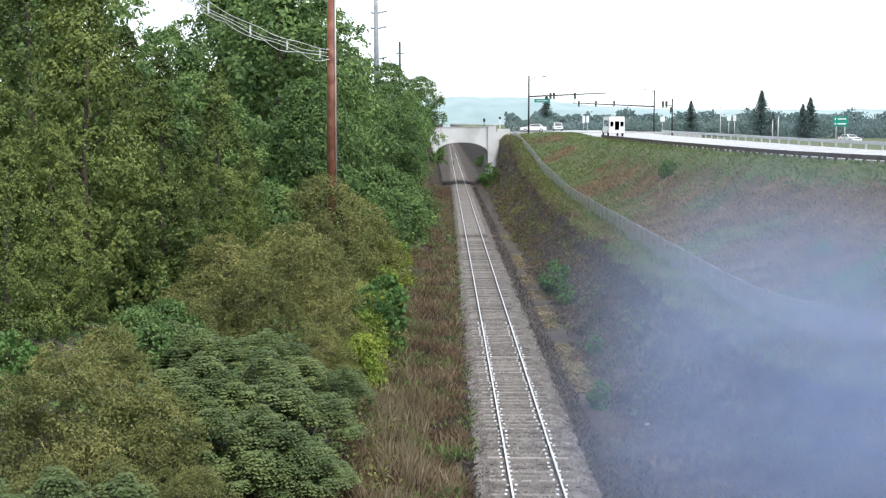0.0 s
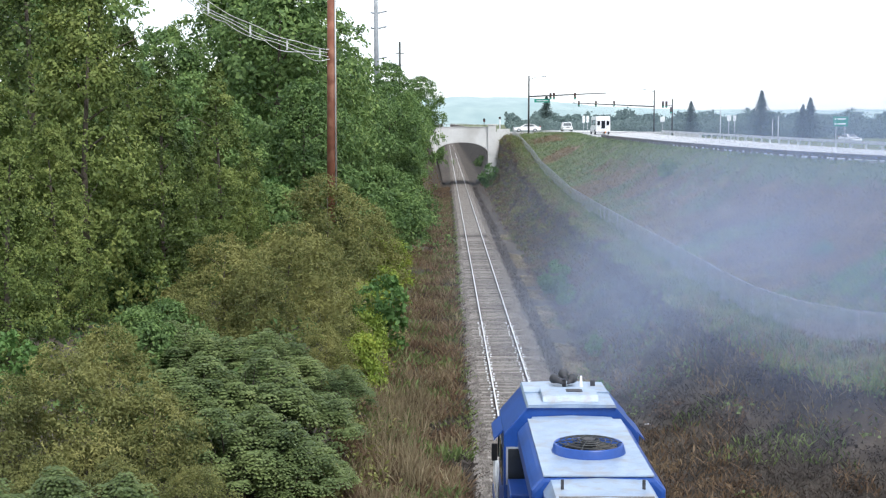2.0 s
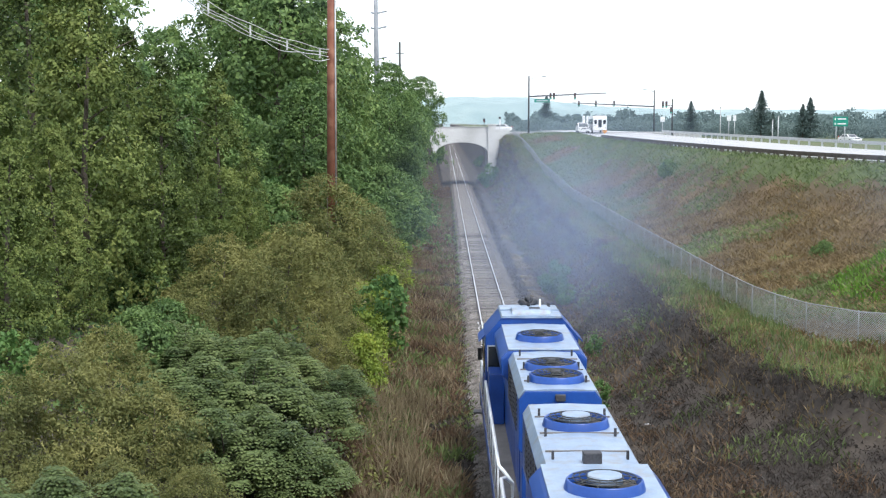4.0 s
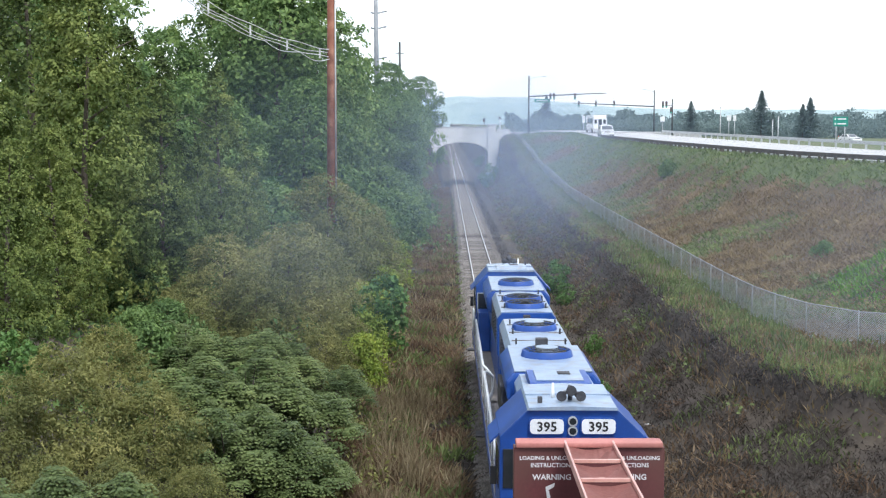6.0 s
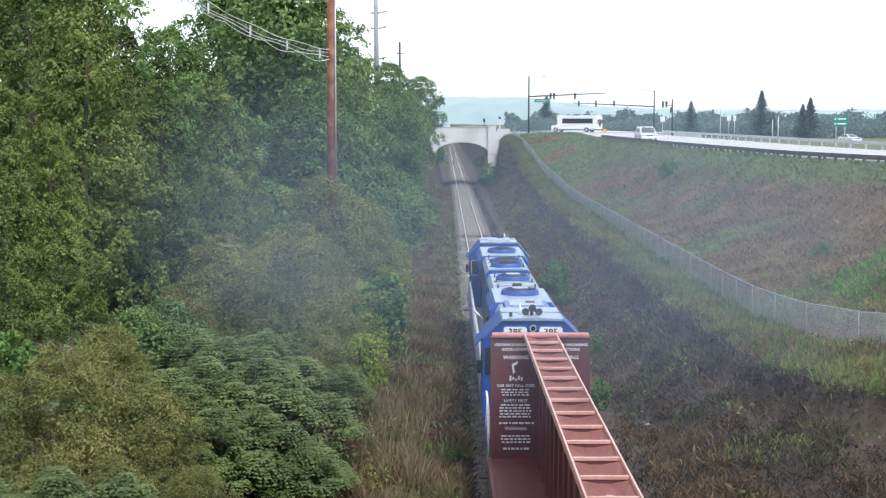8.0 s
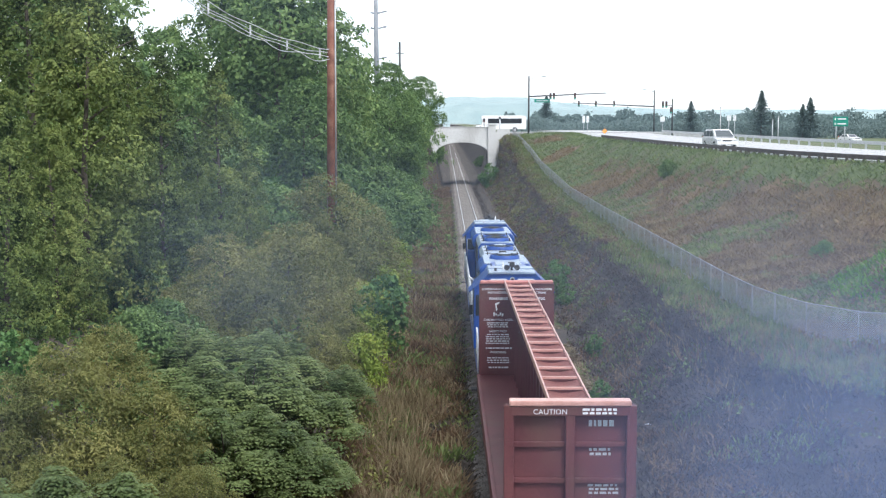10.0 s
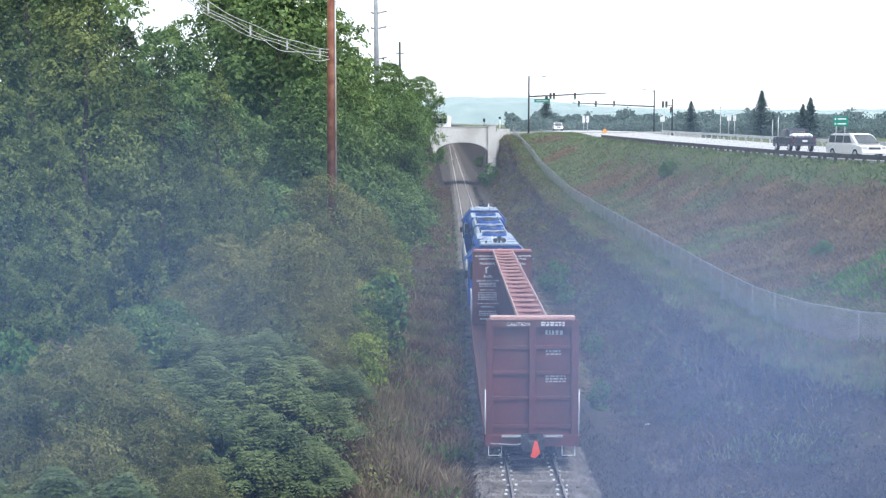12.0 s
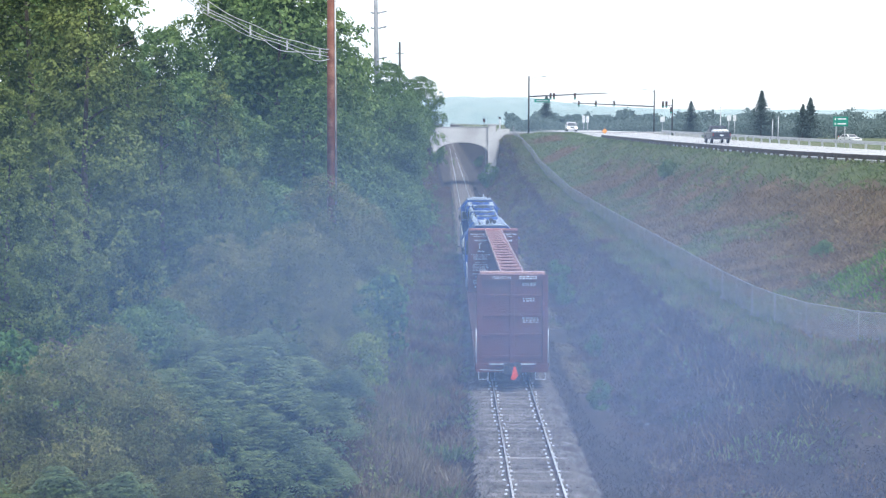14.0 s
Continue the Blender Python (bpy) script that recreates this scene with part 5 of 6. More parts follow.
# ---------------------------------------------------------------- vehicles (front towards -y)
def vehicle(name, label, category, paint, lower, cabin, length, width, wheel_r, axles, roof_x, glass_panes, extra=None, lights=False):
    v = thing(name, label, category)
    part("body", prism(lower, "x", -width / 2, width / 2, bevel=0.06), M[paint], v)
    b = prism(cabin, "x", -width / 2 + 0.04, width / 2 - 0.04)
    zmax, zmin = max(z for _, z in cabin), min(z for _, z in cabin)
    for q in b.verts:
        q.co.x *= 1 - (1 - roof_x) * (q.co.z - zmin) / (zmax - zmin)
    bmesh.ops.bevel(b, geom=b.edges[:], offset=0.05, segments=2, affect="EDGES")
    part("cabin", b, M[paint], v)
    for nm, coords in glass_panes:
        g = bmesh.new()
        vs = [g.verts.new(c) for c in coords]
        g.faces.new(vs)
        bmesh.ops.solidify(g, geom=g.faces[:], thickness=0.02)
        part(nm, g, M["glass" if name == "shuttle_bus" else "sky_sheen_glass"], v, "window glass")
    wm = None
    for ya in axles:
        for sx in (-1, 1):
            if wm is None:
                wm = (mesh_of("tyre", tube([(-0.11, 0, 0), (0.11, 0, 0)], wheel_r, None, 18), M["black"]),
                      mesh_of("rim", tube([(-0.115, 0, 0), (0.115, 0, 0)], wheel_r * 0.6, None, 12), M["galv"]))
            w = new("wheel")
            w.parent, w.location = v, (sx * (width / 2 - 0.1), ya, wheel_r)
            for nm, me in zip(("tyre", "rim"), wm):
                o = new(nm, me)
                o.parent = w
    y0 = min(y for y, _ in lower)
    y1 = max(y for y, _ in lower)
    for sx in (-1, 1):
        h = part("headlight", box(sx * width * 0.38 - 0.16, sx * width * 0.38 + 0.16, y0 - 0.02, y0 + 0.05, 0.68, 0.84, bevel=0.02), GLOW if lights else M["galv"], v, "headlight")
        part("tail_light", box(sx * width * 0.43 - 0.09, sx * width * 0.43 + 0.09, y1 - 0.05, y1 + 0.02, 0.85, 1.1, bevel=0.02), M["red_lens"], v, "red tail light")
    part("bumper", box(-width / 2 + 0.05, width / 2 - 0.05, y0 - 0.05, y0 + 0.1, 0.38, 0.58, bevel=0.04), M[paint], v)
    part("grille", box(-0.45, 0.45, y0 - 0.025, y0 + 0.02, 0.66, 0.8, bevel=0.01), M["grime"], v)
    if extra:
        extra(v)
    return v


GLOW = bpy.data.materials.new("lit_headlight")
GLOW.use_nodes = True
GLOW.node_tree.nodes["Principled BSDF"].inputs["Emission Color"].default_value = (1, 0.97, 0.88, 1)
GLOW.node_tree.nodes["Principled BSDF"].inputs["Emission Strength"].default_value = 12


def wagon(name, label, lights=False, paint="car_white"):
    lower = [(-2.45, 0.35), (2.4, 0.35), (2.45, 1.0), (-1.2, 1.05), (-2.4, 0.85)]
    cabin = [(-1.75, 1.0), (2.42, 1.0), (2.2, 1.62), (1.8, 1.74), (-0.3, 1.76), (-0.75, 1.68)]
    w = 0.84
    panes = [("windscreen", [(-0.82, -1.72, 1.08), (0.82, -1.72, 1.08), (0.70, -0.78, 1.66), (-0.70, -0.78, 1.66)]),
             ("rear_window", [(-0.75, 2.43, 1.1), (0.75, 2.43, 1.1), (0.66, 2.24, 1.58), (-0.66, 2.24, 1.58)])]
    for sx in (-1, 1):
        for a, b in ((-1.0, 0.1), (0.2, 1.2), (1.3, 2.1)):
            panes.append(("side_window", [(sx * 0.945, a, 1.1), (sx * 0.945, b, 1.1), (sx * 0.86, b, 1.6), (sx * 0.86, max(a, -0.55), 1.6)]))
    return vehicle(name, label, "car", paint, lower, cabin, 4.9, 1.95, 0.34, (-1.55, 1.5), 0.86, panes, lights=lights)


van = wagon("minivan", "white minivan driving on the highway")
suv = wagon("station_car", "white car with lit headlights driving on the highway", True)


def sedan():
    lower = [(-2.35, 0.3), (2.35, 0.3), (2.35, 0.95), (-1.0, 0.95), (-2.3, 0.78)]
    cabin = [(-1.2, 0.92), (1.9, 0.92), (1.1, 1.42), (-0.3, 1.42)]
    panes = [("windscreen", [(-0.75, -1.15, 0.98), (0.75, -1.15, 0.98), (0.65, -0.4, 1.38), (-0.65, -0.4, 1.38)])]
    for sx in (-1, 1):
        panes.append(("side_window", [(sx * 0.89, -0.8, 1.0), (sx * 0.89, 1.4, 1.0), (sx * 0.80, 1.0, 1.36), (sx * 0.80, -0.3, 1.36)]))
    return vehicle("sedan", "white sedan crossing the bridge", "car", "car_white", lower, cabin, 4.7, 1.85, 0.32, (-1.45, 1.4), 0.86, panes)


cross_car = sedan()


def pickup():
    lower = [(-2.9, 0.5), (2.85, 0.5), (2.85, 1.2), (-1.3, 1.25), (-2.85, 1.15)]
    cabin = [(-1.5, 1.2), (0.85, 1.2), (0.75, 1.75), (0.55, 1.93), (-0.55, 1.93), (-0.8, 1.85)]
    panes = [("windscreen", [(-0.8, -1.5, 1.28), (0.8, -1.5, 1.28), (0.7, -0.83, 1.82), (-0.7, -0.83, 1.82)]),
             ("rear_window", [(-0.72, 0.87, 1.35), (0.72, 0.87, 1.35), (0.66, 0.76, 1.76), (-0.66, 0.76, 1.76)])]
    for sx in (-1, 1):
        panes.append(("side_window", [(sx * 0.965, -1.0, 1.3), (sx * 0.965, 0.6, 1.3), (sx * 0.88, 0.5, 1.8), (sx * 0.88, -0.6, 1.8)]))

    def load(v):
        part("tailgate", box(-0.9, 0.9, 2.85, 2.9, 0.75, 1.2, bevel=0.02), M["car_dark"], v)
        part("rear_bumper", box(-0.95, 0.95, 2.88, 3.05, 0.5, 0.68, bevel=0.03), M["grime"], v)
        part("plate", box(-0.2, 0.2, 2.91, 2.93, 0.82, 0.96), M["white"], v)
        for sx in (-1, 1):
            part("bed_side", box(sx * 0.93 - 0.06, sx * 0.93 + 0.06, 0.95, 2.85, 1.2, 1.28, bevel=0.02), M["car_dark"], v)
        for k in range(5):
            b = bmesh.new()
            bmesh.ops.create_icosphere(b, subdivisions=2, radius=0.3)
            for q in b.verts:
                q.co = Vector((q.co.x * 1.0 - 0.66 + k * 0.33, q.co.y * 1.6 + 1.9, q.co.z * 0.7 + 1.32)) + 0.06 * noise.noise_vector(q.co * 4 + Vector((k, 0, 0)))
            part("white_bag", b, M["white"], v, "white sack in the truck bed")
    return vehicle("pickup_truck", "dark pickup truck carrying white sacks in its bed", "truck", "car_dark", lower, cabin, 5.8, 2.0, 0.40, (-1.85, 1.75), 0.84, panes, load)


truck = pickup()


def shuttle():
    lower = [(-4.6, 0.55), (-4.55, 1.15), (-3.3, 1.3), (-3.1, 1.3), (-3.1, 0.45), (-4.4, 0.45)]
    cabin = [(-3.1, 0.5), (4.4, 0.5), (4.45, 2.6), (4.1, 2.95), (-3.3, 2.95), (-3.6, 2.7), (-3.35, 1.9), (-3.55, 1.25), (-3.1, 1.2)]
    panes = [("windscreen", [(-0.9, -3.6, 1.35), (0.9, -3.6, 1.35), (0.95, -3.42, 1.95), (-0.95, -3.42, 1.95)]),
             ("rear_door", [(-0.3, 4.48, 1.0), (0.3, 4.48, 1.0), (0.3, 4.48, 2.25), (-0.3, 4.48, 2.25)])]
    for sx in (-1, 1):
        panes.append(("rear_window", [(sx * 0.75 - 0.22, 4.48, 1.5), (sx * 0.75 + 0.22, 4.48, 1.5), (sx * 0.75 + 0.22, 4.48, 2.2), (sx * 0.75 - 0.22, 4.48, 2.2)]))
        panes.append(("side_window", [(sx * 1.20, -2.4, 1.55), (sx * 1.20, 3.6, 1.55), (sx * 1.185, 3.6, 2.4), (sx * 1.185, -2.4, 2.4)]))
    v = vehicle("shuttle_bus", "white shuttle bus with dark side windows", "bus", "car_white", lower, cabin, 9.1, 2.4, 0.42, (-3.7, 2.4), 0.97, panes)
    for x in (-0.9, -0.3, 0.3, 0.9):
        part("marker_lamp", box(x - 0.06, x + 0.06, 4.4, 4.46, 2.7, 2.76), M["red_lens"], v)
    return v


bus = shuttle()
parked = sedan()
tagged(parked, "white car parked beyond the guard rail")
parked.matrix_basis = pose(px(1502, 235), 235, ground_z(px(1502, 235), 235), 0, 0, 15)


# ---------------------------------------------------------------- fence
FENCE_X = [20.0, 16.4, 13.1, 11.6, 10.8, 10.35, 10.2, 10.2, 10.2, 9.9, 8.9]
FENCE_Y = [46.6, 48.0, 49.5, 51.2, 54.0, 58.0, 64.0, 100.0, 150.0, 200.0, 240.0]
FENCE_S = [0.0]
for i in range(1, len(FENCE_X)):
    FENCE_S.append(FENCE_S[-1] + math.hypot(FENCE_X[i] - FENCE_X[i - 1], FENCE_Y[i] - FENCE_Y[i - 1]))


def fence_line(s):
    """A point s metres along the fence, from its bend to the bridge."""
    return float(np.interp(s, FENCE_S, FENCE_X)), float(np.interp(s, FENCE_S, FENCE_Y))


def build_fence():
    f = thing("chain_link_fence", "grey chain-link fence on steel posts along the bank", "fence")
    H, total = 1.3, FENCE_S[-1]
    post = mesh_of("post", tube([(0, 0, -0.4), (0, 0, H + 0.05)], 0.028, None, 7), M["wire"])
    gz = lambda x, y: bank_z(y) + 0.05 if y < 236 else 8.7
    pts = []
    for s in np.arange(0, total, 2.8):
        x, y = fence_line(s)
        o = new("post", post)
        o.parent, o.location = f, (x, y, gz(x, y))
        pts.append((x, y, gz(x, y) + H))
    part("top_rail", tube(pts, 0.025, None, 6), M["wire"], f)
    part("bottom_wire", tube([(x, y, z - H + 0.06) for x, y, z in pts], 0.012, None, 4), M["galv"], f)
    # woven wires, both ways
    pitch = 0.085
    n = int(total / pitch)
    up = int(H / pitch)
    vs, fs = [], []
    for sgn in (1, -1):
        for i in range(n):
            s0 = i * pitch
            s1 = s0 + sgn * H
            if s1 < 0 or s1 > total:
                continue
            for a, b in ((0, 0.5), (0.5, 1)):
                pa, pb = s0 + (s1 - s0) * a, s0 + (s1 - s0) * b
                (xa, ya), (xb, yb) = fence_line(pa), fence_line(pb)
                za, zb = gz(xa, ya) + H * a, gz(xb, yb) + H * b
                w = 0.011
                k = len(vs)
                vs += [(xa, ya - w, za - w), (xa, ya + w, za + w), (xb, yb + w, zb + w), (xb, yb - w, zb - w)]
                fs.append((k, k + 1, k + 2, k + 3))
    o = new("wire_mesh", quads_mesh("wire_mesh", np.array(vs), M["wire"], fs))
    o.parent = f
    o["kind"] = "stuff"


build_fence()


# ---------------------------------------------------------------- grass and weeds
def blades(name, label, material, spots, tall, wide, seed, lean=0.35):
    """Tufts of narrow blades at the spots, as one object."""
    nr = np.random.default_rng(seed)
    n = len(spots)
    if n == 0:
        return
    c = np.asarray(spots)
    a = nr.uniform(0, 2 * math.pi, n)
    h = tall * nr.uniform(0.5, 1.35, n)
    w = wide * nr.uniform(0.6, 1.4, n)
    tip = c + np.stack([nr.normal(0, lean, n) * h, nr.normal(0, lean, n) * h, h], 1)
    mid = c * 0.45 + tip * 0.55 + np.stack([np.zeros(n), np.zeros(n), h * 0.08], 1)
    side = np.stack([np.cos(a) * w, np.sin(a) * w, np.zeros(n)], 1)
    v = np.stack([c - side * 0.5, mid + side, tip, mid - side], 1).reshape(-1, 3)
    tagged(new(name, quads_mesh(name, v, M[material])), label, "grass" if "grass" in name else "weeds", kind="stuff")


def scatter(seed, n, x0, x1, y0, y1, keep, near=1.6):
    rng = random.Random(seed)
    out = []
    for _ in range(n):
        x = rng.uniform(x0, x1)
        y = y0 + (y1 - y0) * rng.random() ** near
        if keep(x, y, rng):
            out.append((x, y, ground_z(x, y) - 0.03))
    return out


def patch(x, y, f, k):
    return noise.noise(Vector((x * f, y * f, k)))


on_slope = lambda x, y, r: x < road_left(y) - 0.9
blades("brown_grass", "dry reddish-brown grass covering the road bank", "grass_brown", scatter(51, 130000, 11.0, 30, 40, 225, lambda x, y, r: on_slope(x, y, r) and x < road_left(y) - 4.6 - 1.5 * patch(x, y, 0.2, 5) and (y < 160 or patch(x, y, 0.09, 30) > 0.15) and patch(x, y, 0.12, 1) + 0.3 * patch(x, y, 0.5, 2) > -0.14), 0.30, 0.036, 61, 0.9)
blades("green_grass", "patches of green grass on the road bank", "grass_green", scatter(52, 120000, 9.0, 30, 40, 236, lambda x, y, r: on_slope(x, y, r) and (patch(x, y, 0.12, 1) + 0.3 * patch(x, y, 0.5, 2) < -0.1 or (y > 155 and patch(x, y, 0.09, 30) < 0.2) or x > road_left(y) - 4.5 - 1.5 * patch(x, y, 0.3, 31))), 0.26, 0.040, 62, 0.9)
blades("bright_grass", "bright mown grass on the mound behind the fence", "grass_bright", scatter(53, 22000, 13, 28, 50, 68, lambda x, y, r: ((x - 20.8) / 6.3) ** 2 + ((y - 60) / 8.0) ** 2 < 1), 0.26, 0.05, 63)
blades("shelf_grass", "yellow-green weeds along the foot of the fence", "grass_green", scatter(54, 40000, 7.4, 17, 37, 236, lambda x, y, r: x > crest_x(y) - 0.1 and (x < 11.2 or y < 50) and patch(x, y, 0.3, 4) > -0.3), 0.45, 0.024, 64)
blades("shelf_fill", "brown dead grass on the shelf by the fence", "grass_brown", scatter(80, 14000, 6.8, 18, 33, 64, lambda x, y, r: x > crest_x(y) - 1.2 and (x < 11 or y < 50)), 0.32, 0.02, 80, 0.6)
blades("dark_weeds", "dark brown dead weeds on the cut bank", "weed_dark", scatter(55, 130000, 1.8, 17.0, 27, 236, lambda x, y, r: not (2.7 < x < 3.7 and y > 48) and x < crest_x(y) + 1.0 and patch(x, y, 0.35, 7) > -0.45, 2.0), 0.22, 0.018, 65, 0.9)
blades("bank_grass", "sparse green weeds on the cut bank", "grass_green", scatter(56, 16000, 3.6, 9.5, 36, 236, lambda x, y, r: patch(x, y, 0.25, 8) > 0.2), 0.3, 0.026, 66, 0.6)
blades("bank_red_weeds", "reddish dead weeds on the cut bank", "weed_red", scatter(76, 20000, 3.8, 9.5, 36, 200, lambda x, y, r: patch(x, y, 0.3, 18) > 0.1), 0.3, 0.024, 76, 0.6)
blades("red_weeds", "reddish-brown dead weeds beside the ballast", "weed_red", scatter(57, 42000, -6.4, -2.0, 36, 232, lambda x, y, r: patch(x, y, 0.3, 9) > -0.25), 0.4, 0.024, 67, 0.6)
blades("tan_weeds", "pale tan dead grass among the weeds", "reed", scatter(78, 16000, -6.0, -2.0, 36, 200, lambda x, y, r: patch(x, y, 0.4, 19) > 0.05), 0.5, 0.025, 78, 0.4)
blades("mixed_green_weeds", "green weeds among the dead growth", "grass_green", scatter(79, 14000, -6.4, -2.2, 36, 200, lambda x, y, r: patch(x, y, 0.3, 20) > 0.1), 0.45, 0.04, 79, 0.5)
blades("verge_grass", "low green weeds creeping over the ballast edge", "grass_green", scatter(58, 30000, -3.8, -1.3, 36, 200, lambda x, y, r: patch(x, y, 0.45, 10) > -0.05 and r.random() < (-x - 1.15) / 1.0), 0.17, 0.045, 68, 0.8)
blades("verge_dead_grass", "flattened grey-brown grass beside the ballast", "weed_dark", scatter(77, 26000, -4.2, -1.7, 36, 220, lambda x, y, r: r.random() < (-x - 1.4) / 1.0), 0.2, 0.045, 77, 0.9)
brush_spots = scatter(86, 260, -6.2, -2.9, 36, 200, lambda x, y, r: patch(x, y, 0.25, 24) > 0.0)
blades("reeds", "tall dry tan reeds at the foot of the shrubs", "reed", scatter(59, 3200, -5.4, -3.4, 36, 56, lambda x, y, r: patch(x, y, 0.5, 11) > -0.05), 0.8, 0.016, 69, 0.28)
blades("sand_path_weeds", "pale sandy strip of dead grass beside the ballast", "reed", scatter(60, 16000, 2.75, 3.65, 56, 140, lambda x, y, r: patch(x, y, 0.2, 12) > -0.12), 0.08, 0.05, 70, 1.5)


def brush(name, label, material, spots, size, leaf, seed, per=36):
    """Low tangled growth in many small clumps, as one object."""
    nr = np.random.default_rng(seed)
    c = np.repeat(np.asarray(spots), per, axis=0)
    s = np.repeat(nr.uniform(0.5, 1.3, (len(spots), 1)), per, axis=0) * size
    q = nr.normal(0, 0.5, (len(c), 3)) * s
    q[:, 2] = np.abs(q[:, 2]) * 0.9
    nor = unit(q + np.array([[0, 0, 0.4]]))
    tagged(new(name, quads_mesh(name, leaves(nr, c + q, nor, *leaf), M[material])), label, "undergrowth", kind="stuff")


brush("dead_brush", "tangled dark dead brush on the cut bank", "weed_dark", scatter(81, 1900, 4.0, 17, 26, 230, lambda x, y, r: x < crest_x(y) + 0.5), 0.5, (0.11, 0.045, 0.1, 0.9), 81, 64)
brush("green_brush", "low green leafy growth on the bank", "leaf_sumac", scatter(82, 420, 3.4, 14.5, 28, 232, lambda x, y, r: patch(x, y, 0.2, 21) > 0.06), 0.6, (0.16, 0.1, 0.3, 0.7), 82)
brush("shelf_brush", "mixed olive weeds and scrub along the fence", "leaf_bush", scatter(88, 420, 7.6, 16, 37, 225, lambda x, y, r: x > crest_x(y) + 0.1 and (x < 11.4 or y < 50) and patch(x, y, 0.35, 26) > -0.1), 0.42, (0.15, 0.06, 0.1, 0.8), 88, 40)
brush("shelf_dead_brush", "brown dead scrub along the fence", "weed_red", scatter(89, 420, 7.6, 16, 37, 225, lambda x, y, r: x > crest_x(y) + 0.1 and (x < 11.4 or y < 50) and patch(x, y, 0.35, 26) < 0.15), 0.4, (0.15, 0.045, 0.1, 0.9), 89, 40)
brush("slope_dark_brush", "dark brown scrub on the road bank", "grass_brown", scatter(90, 260, 12, 24, 52, 220, lambda x, y, r: on_slope(x, y, r) and x < road_left(y) - 4 and patch(x, y, 0.13, 27) > 0.05), 0.7, (0.13, 0.06, 0.1, 0.9), 90, 60)
brush("far_bank_brush", "olive and brown scrub on the far part of the cut bank", "leaf_bush", scatter(91, 520, 3.9, 10.4, 95, 238, lambda x, y, r: patch(x, y, 0.14, 28) > -0.25, 1.0), 0.75, (0.22, 0.1, 0.1, 0.9), 91, 34)
brush("far_bank_dead_brush", "reddish dead scrub on the far part of the cut bank", "weed_red", scatter(92, 380, 3.5, 9.4, 90, 238, lambda x, y, r: True, 1.0), 0.7, (0.22, 0.09, 0.1, 0.9), 92, 34)
brush("bank_foot_brush", "rusty brown scrub at the foot of the cut bank", "weed_red", scatter(93, 300, 3.4, 6.6, 32, 95, lambda x, y, r: patch(x, y, 0.25, 29) > -0.05, 1.3), 0.45, (0.14, 0.05, 0.1, 0.9), 93, 40)
brush("slope_brush", "brown scrub on the road bank", "grass_brown", scatter(83, 500, 12, 22, 55, 220, lambda x, y, r: on_slope(x, y, r) and x < road_left(y) - 3 and patch(x, y, 0.15, 22) > 0), 0.6, (0.18, 0.05, 0.1, 0.9), 83)
brush("wood_edge_brush", "mixed undergrowth along the edge of the wood", "leaf_bush", scatter(84, 420, -9, -4.8, 36, 230, lambda x, y, r: patch(x, y, 0.2, 23) > -0.3), 0.9, (0.2, 0.09, 0.2, 0.7), 84)
brush("wood_floor_brush", "green undergrowth beneath the trees", "leaf_tree", scatter(85, 900, -30, -8, 36, 200, lambda x, y, r: True), 1.2, (0.28, 0.16, 0.2, 0.7), 85)

brush("rusty_brush", "rusty dead dock and weeds beside the track", "weed_red", brush_spots, 0.5, (0.14, 0.05, 0.1, 0.9), 86, 40)
brush("scarp_brush", "dark overhanging brush along the bank's crest", "weed_dark", [(crest_x(y) - 0.2 + 0.5 * patch(y, 1, 0.3, 25), y, ground_z(crest_x(y), y) - 0.35) for y in np.arange(34, 220, 0.55)], 0.55, (0.15, 0.04, 0.6, 0.9), 87, 60)

gold = tree("goldenrod_clump", "clump of yellow-green goldenrod", "shrub", "weeds at the wood's edge", "leaf_gold", 2.0, mound(1.0), 2600, (0.2, 0.09, 0.1, 0.8), 71, 0.03, 0.1, lump=0.5, freq=1.4, gap=-0.02, clump=0.3)
fresh = tree("green_sapling", "bright green leafy sapling", "sapling", "saplings beside the track", "leaf_fresh", 2.8, dome(0.95), 1500, (0.24, 0.14, 0.4, 0.6), 72, 0.04, 0.3, lump=0.5, freq=1.0, gap=0.0, clump=0.3, per=14)
place(gold, [(px(680, 78), 78, 1.2, 0), (px(650, 70), 70, 1.1, 40), (px(690, 86), 86, 1.2, 90), (px(640, 55), 55, 1.05, 130), (px(655, 62), 62, 1.0, 20), (px(660, 92), 92, 1.3, 60), (px(700, 97), 97, 1.1, 60)])
place(fresh, [(px(672, 63), 63, 1.25, 0), (px(985, 89), 89, 0.85, 60), (px(1003, 83), 83, 0.55, 160), (px(866, 215), 215, 1.3, 60), (px(490, 95), 95, 1.5, 99), (px(1065, 53), 53, 0.42, 30), (px(1055, 65), 65, 0.4, 30), (px(2, 38), 38, 0.8, 50)])
litter = thing("litter", "small scrap of white litter on the bank", "litter", "litter on the bank")
part("scrap", box(-0.1, 0.1, -0.07, 0.07, 0, 0.1, bevel=0.03), M["white"], litter)
part("crease", box(-0.06, 0.06, -0.09, -0.06, 0.01, 0.07, bevel=0.01), M["white"], litter)
litter.matrix_basis = put(4.7, 49.5, 1.0, 20, 0.0)
copy_thing(litter, pose(0, 0, 0)).matrix_basis = put(-5.0, 78, 1.0, 80, -0.5)


# ---------------------------------------------------------------- exhaust smoke
scene.cycles.transparent_max_bounces = 48


